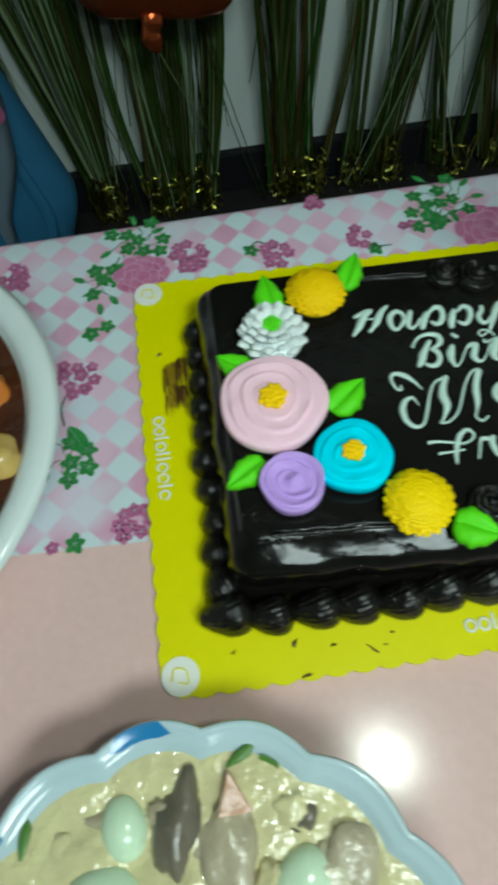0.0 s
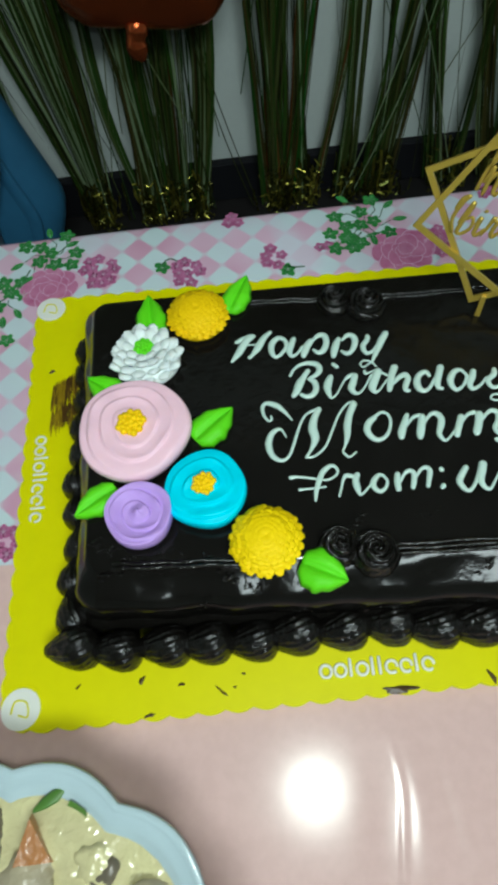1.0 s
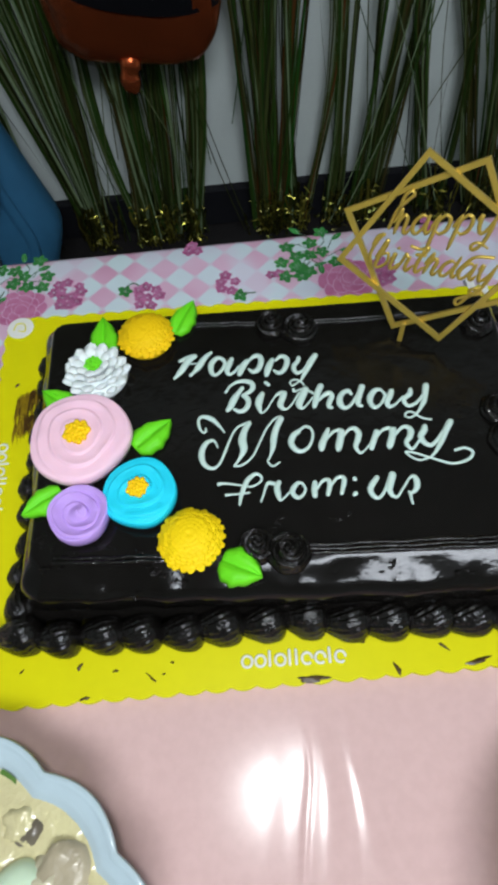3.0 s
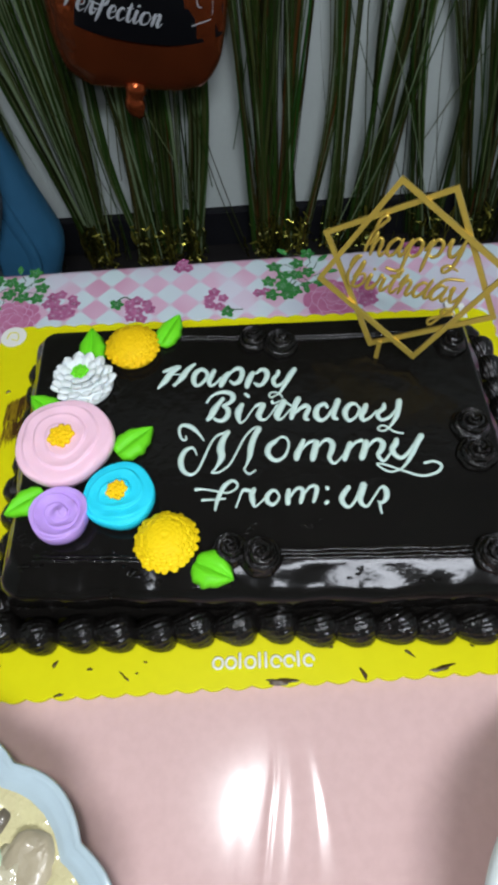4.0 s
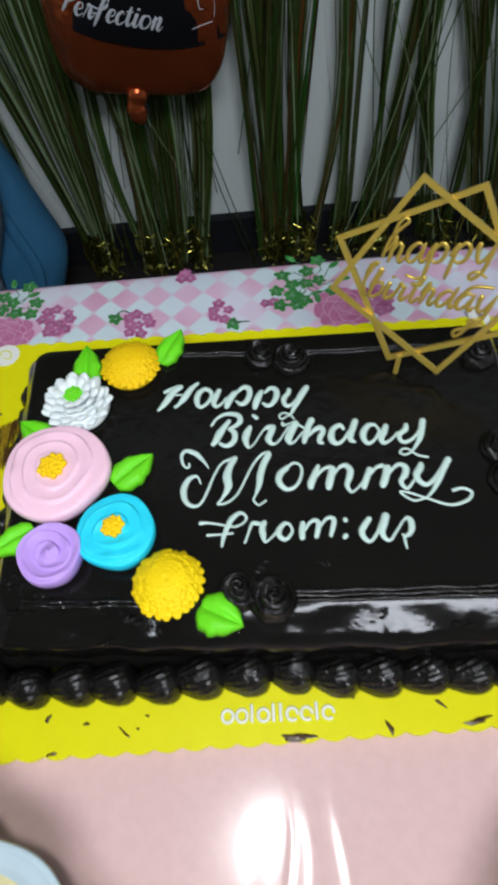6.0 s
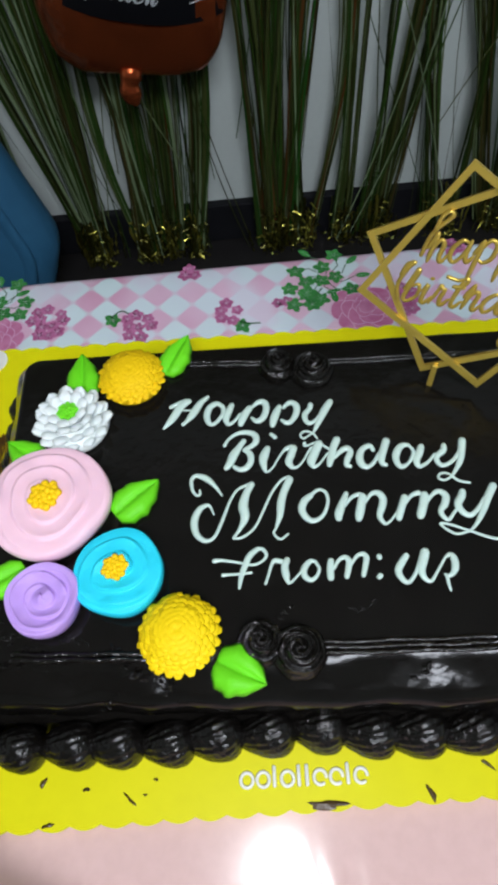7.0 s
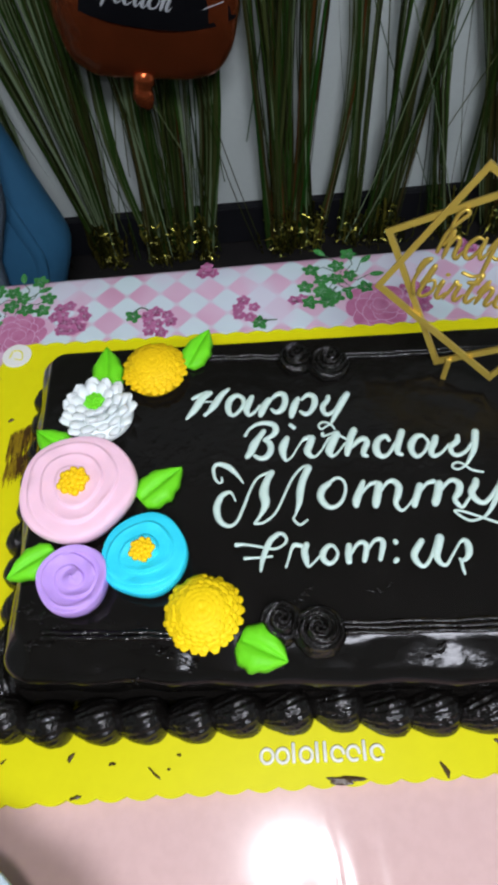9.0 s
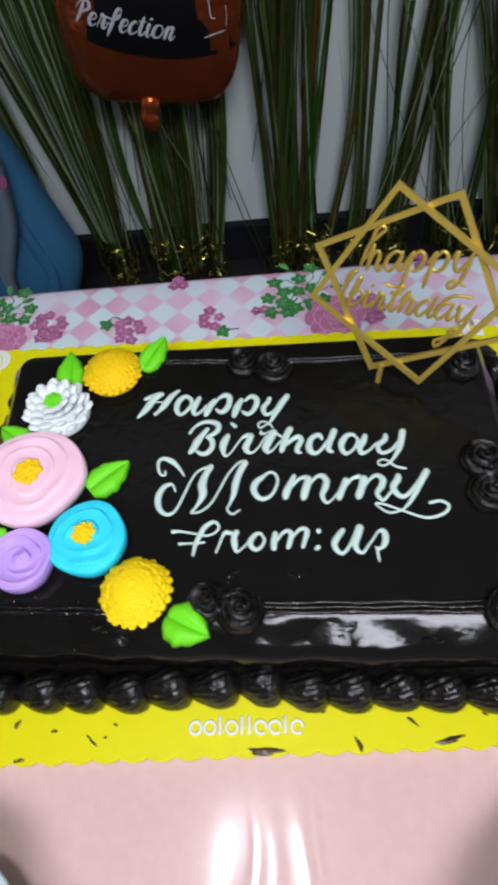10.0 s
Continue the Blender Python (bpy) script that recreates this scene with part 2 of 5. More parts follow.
def box(bm, lo, hi, bevel=0.0, segments=2):
    m = Matrix.Translation([(a + b) / 2 for a, b in zip(lo, hi)]) @ Matrix.Diagonal([b - a for a, b in zip(lo, hi)] + [1])
    made = bmesh.ops.create_cube(bm, size=1.0, matrix=m)
    if bevel:
        edges = list({e for v in made["verts"] for e in v.link_edges})
        bmesh.ops.bevel(bm, geom=edges, offset=bevel, segments=segments, affect="EDGES", profile=0.5)
    return bm


def rings(bm, loops, close=True, cap=(True, True)):
    """Joins loops of points, all of one length, into a skin."""
    rows = [[bm.verts.new(p) for p in loop] for loop in loops]
    n = len(rows[0])
    for a, b in zip(rows, rows[1:]):
        for k in range(n if close else n - 1):
            bm.faces.new((a[k], a[(k + 1) % n], b[(k + 1) % n], b[k]))
    if cap[0]:
        bm.faces.new(list(reversed(rows[0])))
    if cap[1]:
        bm.faces.new(rows[-1])
    return bm


def spline(points, steps=6):
    """A smooth line through points (Catmull-Rom)."""
    p = [Vector(q) for q in points]
    if len(p) < 3:
        return [p[0].lerp(p[-1], k / steps) for k in range(steps + 1)]
    p = [2 * p[0] - p[1], *p, 2 * p[-1] - p[-2]]
    out = []
    for a, b, c, d in zip(p, p[1:], p[2:], p[3:]):
        for k in range(steps):
            t = k / steps
            out.append(0.5 * (2 * b + (c - a) * t + (2 * a - 5 * b + 4 * c - d) * t * t + (3 * b - a - 3 * c + d) * t**3))
    return out + [p[-2]]


def sweep(bm, points, radii, up=(0, 0, 1), flat=1.0, sides=8):
    """A rounded rope along points; flat squeezes it along up."""
    up = Vector(up).normalized()
    loops = []
    n = len(points)
    for k, p in enumerate(points):
        d = Vector(points[min(k + 1, n - 1)]) - Vector(points[max(k - 1, 0)])
        side = d.cross(up)
        side = side.normalized() if side.length > 1e-9 else Vector((1, 0, 0))
        high = side.cross(d).normalized() if d.length > 1e-9 else up
        r = radii[k] if isinstance(radii, (list, tuple)) else radii
        loops.append([Vector(p) + r * (math.cos(a) * side + flat * math.sin(a) * high) for a in [2 * math.pi * j / sides for j in range(sides)]])
    first, last = Vector(points[0]), Vector(points[-1])
    ends = []
    for loop, c, other in ((loops[0], first, Vector(points[1])), (loops[-1], last, Vector(points[-2]))):
        out = (c - other).normalized() * ((loop[0] - c).length * 0.6)
        ends.append([c + (q - c) * 0.55 + out for q in loop])
    return rings(bm, [ends[0], *loops, ends[1]])


def lathe(bm, profile, around=48, wobble=None, cap=(False, False)):
    """Turns (radius, z) rows round z; wobble(angle, row) scales the radius."""
    loops = []
    for k, (r, z) in enumerate(profile):
        loops.append([(r * (wobble(a, k) if wobble else 1) * math.cos(a), r * (wobble(a, k) if wobble else 1) * math.sin(a), z) for a in [2 * math.pi * j / around for j in range(around)]])
    return rings(bm, loops, cap=cap)


def lump(bm, size, rough=0.15, seed=0, detail=3, freq=1.5):
    """A rounded uneven piece of food, resting on its origin."""
    made = bmesh.ops.create_icosphere(bm, subdivisions=detail, radius=1.0)
    for v in made["verts"]:
        f = 1 + rough * noise.noise(v.co * freq + Vector((seed * 7.3, seed * 1.7, 0)))
        v.co = Vector((v.co.x * size[0] * f, v.co.y * size[1] * f, v.co.z * size[2] * f))
    return bm


# ---- pen strokes of a brush script: x-height 1, one list a stroke ----
GLYPH = {}
GLYPH["a"] = (1.15, [[(0.85, 0.85), (0.5, 1.0), (0.14, 0.65), (0.12, 0.2), (0.38, 0.0), (0.7, 0.35), (0.88, 0.95)], [(0.9, 1.0), (0.82, 0.3), (0.98, 0.0), (1.2, 0.3)]])
GLYPH["p"] = (1.2, [[(0.0, 0.35), (0.3, 0.98)], [(0.32, 1.0), (0.22, 0.2), (0.1, -0.85)], [(0.25, 0.55), (0.6, 1.0), (0.95, 0.75), (0.88, 0.2), (0.55, 0.0), (0.3, 0.15)]])
GLYPH["y"] = (1.15, [[(0.0, 0.7), (0.18, 1.0), (0.2, 0.4), (0.42, 0.02), (0.75, 0.35), (0.95, 1.0)], [(0.98, 1.1), (0.88, 0.2), (0.7, -0.5), (0.3, -0.85), (0.15, -0.6), (0.5, -0.45), (1.1, -0.75)]])
GLYPH["i"] = (0.62, [[(0.0, 0.6), (0.2, 1.0), (0.14, 0.2), (0.35, 0.0), (0.62, 0.4)], [(0.24, 1.4), (0.3, 1.3)]])
GLYPH["r"] = (0.95, [[(0.0, 0.0), (0.2, 0.65), (0.28, 1.08), (0.36, 0.9), (0.6, 0.9)], [(0.6, 0.92), (0.5, 0.35), (0.66, 0.0), (0.98, 0.42)]])
GLYPH["t"] = (0.72, [[(0.33, 1.4), (0.22, 0.3), (0.42, 0.0), (0.72, 0.4)], [(-0.05, 1.05), (0.6, 1.1)]])
GLYPH["h"] = (1.05, [[(0.0, 0.6), (0.25, 1.2), (0.33, 1.32)], [(0.32, 1.35), (0.25, 0.8), (0.15, 0.0)], [(0.2, 0.45), (0.5, 1.0), (0.72, 0.8), (0.66, 0.2), (0.82, 0.0), (1.05, 0.35)]])
GLYPH["d"] = (1.2, [[(0.85, 0.85), (0.5, 1.0), (0.14, 0.65), (0.12, 0.2), (0.38, 0.0), (0.7, 0.35), (0.92, 1.05)], [(0.98, 1.3), (0.86, 0.4), (1.02, 0.0), (1.25, 0.3)]])
GLYPH["o"] = (1.05, [[(0.62, 1.0), (0.25, 0.9), (0.08, 0.4), (0.3, 0.02), (0.72, 0.12), (0.92, 0.6), (0.68, 0.98), (0.5, 0.95)]])
GLYPH["n"] = (1.1, [[(0.0, 0.6), (0.22, 1.0)], [(0.24, 1.0), (0.2, 0.4), (0.14, 0.0)], [(0.18, 0.4), (0.5, 1.0), (0.68, 0.82), (0.62, 0.2), (0.8, 0.0), (1.05, 0.35)]])
GLYPH["f"] = (1.05, [[(0.95, 1.3), (0.9, 1.7), (0.6, 1.6), (0.42, 0.9), (0.3, 0.2), (0.15, -0.45)], [(0.95, 1.3), (0.7, 0.95), (0.35, 0.85)], [(-0.75, 1.05), (-0.2, 0.92), (0.35, 0.85)], [(-0.55, 0.45), (0.0, 0.5), (0.55, 0.5)]])
GLYPH["P"] = (1.1, [[(0.45, 1.6), (0.3, 0.7), (0.1, 0.0)], [(-0.1, 1.1), (0.15, 1.6), (0.8, 1.7), (1.0, 1.25), (0.4, 0.8)]])
GLYPH["e"] = (0.85, [[(0.12, 0.45), (0.6, 0.6), (0.62, 0.95), (0.3, 0.95), (0.1, 0.4), (0.35, 0.0), (0.8, 0.3)]])
GLYPH["c"] = (0.8, [[(0.66, 0.8), (0.45, 1.0), (0.12, 0.65), (0.14, 0.15), (0.4, 0.0), (0.78, 0.3)]])
GLYPH["b"] = (1.0, [[(0.0, 0.6), (0.32, 1.7), (0.4, 1.5), (0.2, 0.6), (0.16, 0.1), (0.45, 0.0), (0.85, 0.4), (0.7, 0.95), (0.35, 0.8)]])


def pen(text, start, end, height, frame_of, thick, thin, up, flat=0.7, slant=0.25, sides=8, steps=6):
    """Writes text from start to end (in a plane's own two directions) and yields one bmesh a letter.
    frame_of turns a point of the plane into the world."""
    wide = sum(GLYPH[c][0] for c in text)
    along = Vector(end) - Vector(start)
    sx, ux = along.length / wide, along.normalized()
    uy = Vector((-ux.y, ux.x))
    at = 0.0
    for c in text:
        bm = bmesh.new()
        for stroke in GLYPH[c][1]:
            line = spline([(x + slant * y, y, 0) for x, y in stroke], steps)
            pts = [Vector(start) + ux * (at + q.x) * sx + uy * q.y * height for q in line]
            radii = []
            for k in range(len(pts)):
                d = pts[min(k + 1, len(pts) - 1)] - pts[max(k - 1, 0)]
                down = max(0.0, -(d.normalized() @ uy)) if d.length > 0 else 0
                radii.append(thin + (thick - thin) * down**1.3)
            radii = [(radii[max(k - 1, 0)] + radii[k] + radii[min(k + 1, len(radii) - 1)]) / 3 for k in range(len(radii))]
            last = max(1, len(radii) - 1)
            radii = [q * min(1.0, 0.55 + 3.0 * min(k, last - k) / last) for k, q in enumerate(radii)]
            sweep(bm, [frame_of(q) for q in pts], radii, up, flat, sides)
        at += GLYPH[c][0]
        yield c, bm


# ---- the room ----
TABLE = 0.75
BOARD = 0.754
TOP = 0.801


def wall(name, lo, hi, mat, label):
    bm = box(bmesh.new(), lo, hi)
    return tagged(part(name, bm, mat, smooth=False), label, "wall", kind="structure")


wall("wall_north", (-2.1, 1.0, 0), (2.3, 1.12, 2.7), WALL, "plain pale grey painted wall behind the foil curtain")
wall("wall_south", (-2.1, -2.72, 0), (2.3, -2.6, 2.7), WALL, "plain pale painted wall")
wall("wall_west", (-2.22, -2.72, 0), (-2.1, 1.12, 2.7), WALL, "plain pale painted wall")
wall("wall_east", (2.3, -2.72, 0), (2.42, 1.12, 2.7), WALL, "plain pale painted wall")
tagged(part("floor", box(bmesh.new(), (-2.22, -2.72, -0.1), (2.42, 1.12, 0)), FLOOR, smooth=False), "dark smooth floor", "floor", kind="structure")
tagged(part("ceiling", box(bmesh.new(), (-2.22, -2.72, 2.7), (2.42, 1.12, 2.8)), CEIL, smooth=False), "plain pale ceiling", "ceiling", kind="structure")
tagged(part("baseboard", box(bmesh.new(), (-2.1, 0.975, 0), (2.3, 0.999, 0.105), 0.004), SKIRTING, smooth=False), "black skirting along the foot of the wall", "baseboard", kind="structure")

fixture = thing("ceiling_light", (0.52, -1.40, 2.7), "white tube light fixed under the ceiling", "ceiling light")
part("housing", box(bmesh.new(), (-0.6, -0.04, -0.06), (0.6, 0.04, 0), 0.008), CEIL, fixture)
bm = bmesh.new()
sweep(bm, [(-0.58, 0, -0.085), (0, 0, -0.085), (0.58, 0, -0.085)], 0.014, sides=12)
part("tube", bm, TUBE, fixture)

# ---- foil fringe curtain: strips gathered into bunches that stand on the floor ----
rng = random.Random(5)
gold, warm = bmesh.new(), bmesh.new()
# foot x, foot spread, x at 0.62 m up, spread there, strips
BUNCHES = [(-0.33, 0.03, -0.40, 0.10, 70), (-0.175, 0.03, -0.21, 0.085, 105), (-0.055, 0.026, -0.035, 0.05, 84), (0.005, 0.03, 0.02, 0.06, 56), (0.068, 0.02, 0.125, 0.03, 46),
           (0.262, 0.04, 0.275, 0.075, 125), (0.33, 0.03, 0.345, 0.05, 32), (0.42, 0.03, 0.415, 0.045, 26), (0.50, 0.045, 0.55, 0.05, 46), (0.66, 0.05, 0.60, 0.06, 36), (0.80, 0.04, 0.70, 0.08, 70)]


def strip(bm, foot, mid, top, width, y, bow, foot_z, twist, sway=0.0):
    pts = []
    sway += rng.gauss(0, 0.002)
    for k in range(21):
        z = foot_z + (2.25 - foot_z) * (k / 20) ** 2.0
        t = min(z / 0.62, 1.0)
        x = foot + (mid - foot) * t if z < 0.62 else mid + (top - mid) * (z - 0.62) / 1.63
        x += bow * math.sin(math.pi * min(z / 0.8, 1.0)) + sway * math.sin(7 * z + 40 * foot) * min(1.0, 3 * z)
        pts.append((x, y + 0.006 * math.sin(3 * z + foot * 90), z))
    a, b = [], []
    for k, (x, yy, z) in enumerate(pts):
        turn = twist[0] + twist[1] * z
        dx, dy = width / 2 * math.cos(turn), width / 2 * math.sin(turn)
        a.append(bm.verts.new((x - dx, yy - dy, z)))
        b.append(bm.verts.new((x + dx, yy + dy, z)))
    for k in range(20):
        bm.faces.new((a[k], b[k], b[k + 1], a[k + 1]))


for foot, fs, mid, ms, count in BUNCHES:
    locks = max(3, count // 10)
    for k in range(locks):
        g, bow, sway = -1.05 + 2.1 * (k + rng.uniform(0.15, 0.85)) / locks, rng.gauss(0, 0.014), rng.gauss(0, 0.006)
        depth, spread = rng.uniform(0.93, 0.968), rng.choice((0.04, 0.07, 0.12, 0.22))
        for _ in range(int(count * 1.3 / locks)):
            e = rng.gauss(0, spread)
            f, mm = foot + fs * (g * 0.7 + rng.gauss(0, 0.22)), mid + ms * (g + e)
            strip(warm if abs(foot - 0.262) < 0.01 and rng.random() < 0.5 or rng.random() < 0.05 else gold, f, mm, mm + (mm - f) * 0.3 + rng.gauss(0, 0.012), rng.choice((0.0018, 0.0034, 0.0058)), depth + rng.uniform(-0.005, 0.004), bow + rng.gauss(0, 0.003), rng.uniform(0.0, 0.03), (rng.uniform(-0.7, 0.7), rng.gauss(0, 0.8)), sway)
for _ in range(26):
    f = rng.uniform(-0.2, 0.72)
    strip(gold, f, f + rng.gauss(0, 0.13), f + rng.gauss(0, 0.2), 0.0022, rng.uniform(0.91, 0.96), rng.gauss(0, 0.05), rng.uniform(0.0, 0.3), (rng.uniform(-0.7, 0.7), rng.gauss(0, 1.5)))
bm = gold
# unseen strips high up, added so the cake's glaze mirrors dark foil, not wall
for _ in range(420):
    x, y, w = rng.uniform(-1.0, 1.3), rng.uniform(0.93, 0.975), rng.uniform(0.004, 0.007)
    low = rng.uniform(0.80, 0.95)
    a = [(bm.verts.new((x - w / 2, y, z)), bm.verts.new((x + w / 2, y + 0.002, z))) for z in (low, 1.3, 1.8, 2.25)]
    for p, q in zip(a, a[1:]):
        bm.faces.new((p[0], p[1], q[1], q[0]))
for start, lean, bow in ((0.10, 0.02, -0.035), (0.105, 0.035, -0.05), (0.21, -0.12, -0.02), (0.20, -0.10, -0.035), (0.40, 0.14, 0.03), (0.41, 0.16, 0.045), (-0.10, -0.06, 0.02), (-0.02, -0.09, 0.03), (0.44, 0.17, 0.02), (-0.16, -0.05, 0.03), (0.43, 0.12, 0.05), (-0.03, -0.05, 0.015)):
    strip(gold, start, start + lean, start + 1.6 * lean, 0.0026, 0.925, bow, 0.02, (rng.uniform(-0.5, 0.5), rng.gauss(0, 0.8)))
tagged(part("foil_fringe_curtain", gold, FRINGE, smooth=False), "gold and green foil fringe curtain gathered in bunches on the wall", "curtain", kind="stuff")
tagged(part("foil_fringe_curtain", warm, FRINGE_WARM, smooth=False), "copper and green tinged strips within the foil fringe curtain", "curtain", kind="stuff")

# crumpled ends of the strips on the floor
bm = bmesh.new()
for foot, fs, mid, ms, count in BUNCHES:
    for _ in range(int(count * 2.1)):
        c = Vector((foot + max(-0.034, min(0.034, rng.gauss(0, fs * 0.5))), rng.uniform(0.91, 0.965), 0.004 + 0.11 * rng.uniform(0, 1) ** 1.6))
        d = Vector((rng.uniform(-1, 1), rng.uniform(-1, 1), rng.uniform(-1, 1))).normalized()
        e = d.orthogonal().normalized() * rng.uniform(0.0008, 0.0020)
        p, prev = c, None
        for k in range(4):
            q = p + d * 0.007
            pair = (bm.verts.new(p - e), bm.verts.new(p + e))
            if prev:
                bm.faces.new((prev[0], prev[1], pair[1], pair[0]))
            prev, p = pair, q
            d = (d + Vector((rng.uniform(-1, 1), rng.uniform(-1, 1), rng.uniform(-1, 1))) * 0.7).normalized()
            if p.z < 0.003:
                p.z, d.z = 0.003, abs(d.z)
for foot, fs, mid, ms, count in BUNCHES:
    for _ in range(int(count * 0.55)):
        p, prev = Vector((foot + rng.gauss(0, fs * 0.55), rng.uniform(0.915, 0.965), 0.003)), None
        w, high = rng.uniform(0.0015, 0.0035), rng.uniform(0.05, 0.13)
        for k in range(9):
            a = rng.uniform(-0.9, 0.9)
            e = Vector((math.cos(a), math.sin(a), 0)) * w
            pair = (bm.verts.new(p - e), bm.verts.new(p + e))
            if prev:
                bm.faces.new((prev[0], prev[1], pair[1], pair[0]))
            prev, p = pair, p + Vector((rng.gauss(0, 0.0025), rng.gauss(0, 0.0025), high / 8))
tagged(part("crumpled_foil_ends", bm, TUFT, smooth=False), "glittering crumpled gold foil ends heaped on the floor", "foil", kind="stuff")

# ---- bottle-shaped foil balloon ----
balloon = thing("bottle_balloon", (0.058, 0.845, 0.797), "copper foil bottle balloon with a black printed label", "balloon")
ROLL = radians(-7)
balloon.rotation_euler = (0, -ROLL, 0)
HW, HH, DEEP = 0.155, 0.306, 0.055


def balloon_front(u, v, lift=0.0):
    """The balloon's front at u across and v up from its middle."""
    rho = min(1.0, (abs(u / HW) ** 3.6 + abs(v / HH) ** 6) ** (1 / 4.5))
    return Vector((u, -DEEP * max(0.0, 1 - rho**3.2) ** 0.6 - lift, v))


def outline(s, n=72):
    pts = []
    for k in range(n):
        a = 2 * math.pi * k / n
        c, d = math.cos(a), math.sin(a)
        pts.append((HW * s * math.copysign(abs(c) ** 0.42, c), HH * s * math.copysign(abs(d) ** 0.36, d)))
    return pts


loops = []
for s in (1.0, 0.99, 0.965, 0.92, 0.85, 0.74, 0.58, 0.38, 0.15):
    loops.append([Vector((u, -DEEP * max(0, 1 - s**3.2) ** 0.6 + 0.002 * (s > 0.9) * math.sin(38 * math.atan2(v, u)), v)) for u, v in outline(s)])
back = [[Vector((p.x, -p.y, p.z)) for p in loop] for loop in loops[1:]]
bm = rings(bmesh.new(), list(reversed(back)) + loops)
bmesh.ops.recalc_face_normals(bm, faces=bm.faces)
part("foil_body", bm, COPPER, balloon)
bm = bmesh.new()
rows_of = []
for i in range(25):
    u = -0.1465 + 0.293 * i / 24
    low = -0.203 + 0.85 * (u - 0.055) ** 2
    rows_of.append([balloon_front(u, low + (0.24 - low) * j / 16, 0.0015) for j in range(17)])
rings(bm, rows_of, close=False, cap=(False, False))
bmesh.ops.recalc_face_normals(bm, faces=bm.faces)
part("label", bm, LABEL, balloon, "black label with silver script")
bm = bmesh.new()
sweep(bm, spline([(-0.005, -0.012, -0.285), (-0.012, -0.016, -0.305), (-0.014, -0.018, -0.325), (-0.006, -0.02, -0.343)], 5), [0.012, 0.015, 0.017, 0.019, 0.020, 0.018, 0.017, 0.016, 0.017, 0.018, 0.019, 0.019, 0.018, 0.017, 0.015, 0.011], (0, 1, 0), 0.55, 12)
part("tail", bm, COPPER, balloon)
for c, one in pen("Perfection", (-0.115, -0.154), (0.043, -0.174), 0.020, lambda q: balloon_front(q.x, q.y, 0.0025), 0.0030, 0.0011, (0, -1, 0), 0.35):
    part("letter", one, LABEL_INK, balloon)
for c, one in pen("to", (-0.040, -0.104), (-0.012, -0.107), 0.018, lambda q: balloon_front(q.x, q.y, 0.0025), 0.0024, 0.0016, (0, -1, 0), 0.35, slant=0.0):
    part("letter", one, LABEL_INK, balloon)
bm = bmesh.new()
star = [balloon_front(0.016 + r * math.sin(k * math.pi / 5), -0.100 + r * math.cos(k * math.pi / 5), 0.0028) for k in range(10) for r in [0.008 if k % 2 == 0 else 0.0035]]
bm.faces.new([bm.verts.new(p) for p in star])
part("star", bm, LABEL_INK, balloon)
for line in ([(0.086, -0.08), (0.106, -0.105), (0.114, -0.138), (0.104, -0.143), (0.099, -0.118), (0.089, -0.093)], [(0.126, -0.128), (0.128, -0.145), (0.127, -0.158)], [(0.093, -0.172), (0.108, -0.168), (0.125, -0.165)]):
    bm = bmesh.new()
    sweep(bm, [balloon_front(q.x, q.y, 0.0022) for q in spline([(*p, 0) for p in line], 5)], 0.0009, (0, -1, 0), 0.5, 6)
    part("ornament_line", bm, LABEL_INK, balloon)

# ---- blue plastic stool-chair with a spotted cloth over it ----
chair = thing("plastic_chair", (-0.50, 0.83, 0.0), "blue plastic chair standing against the foil curtain", "chair")


def shell_loop(z, w, d, t=0.0):
    """A rounded section of the moulded chair at height z."""
    pts = []
    for k in range(48):
        a = 2 * math.pi * k / 48
        c, e = math.cos(a), math.sin(a)
        pts.append((math.copysign(abs(c) ** 0.7, c) * (w - t), math.copysign(abs(e) ** 0.8, e) * (d - t) - 0.02, z))
    return pts


sections = ((0.0, 0.205, 0.080), (0.06, 0.236, 0.084), (0.11, 0.258, 0.087), (0.155, 0.277, 0.09), (0.185, 0.286, 0.09), (0.21, 0.288, 0.09), (0.235, 0.284, 0.09), (0.29, 0.271, 0.088), (0.36, 0.255, 0.085), (0.44, 0.238, 0.08), (0.52, 0.221, 0.075), (0.60, 0.205, 0.07), (0.68, 0.185, 0.065), (0.74, 0.16, 0.055), (0.77, 0.11, 0.04))
bm = rings(bmesh.new(), [shell_loop(*row) for row in sections])
bmesh.ops.recalc_face_normals(bm, faces=bm.faces)
part("moulded_back", bm, BLUE_PLASTIC, chair)
for x, w in ((0.222, 0.016),):
    bm = bmesh.new()
    line = [Vector((x * row[1] / 0.281, -0.02 - row[2] * (1 - (x / 0.281) ** 3.2) ** 0.55 - 0.001, row[0])) for row in sections[2:13]]
    sweep(bm, spline(line, 4), w, (0, -1, 0), 0.5, 8)
    part("moulded_rib", bm, BLUE_PLASTIC, chair)
cover = thing("spotted_cloth", (-0.50, 0.83, 0.0), "pale cloth with blue and pink spots hung over the chair", "cloth")


def drape(k, z):
    s = k / 24
    right = float(np.interp(z, [0.0, 0.235, 0.36, 0.478, 0.62, 0.75], [0.135, 0.168, 0.228, 0.248, 0.228, 0.19]))
    x = -0.20 + (right + 0.20) * s
    return Vector((x, -0.112 + 0.008 * math.sin(22 * s + 6 * z), z))


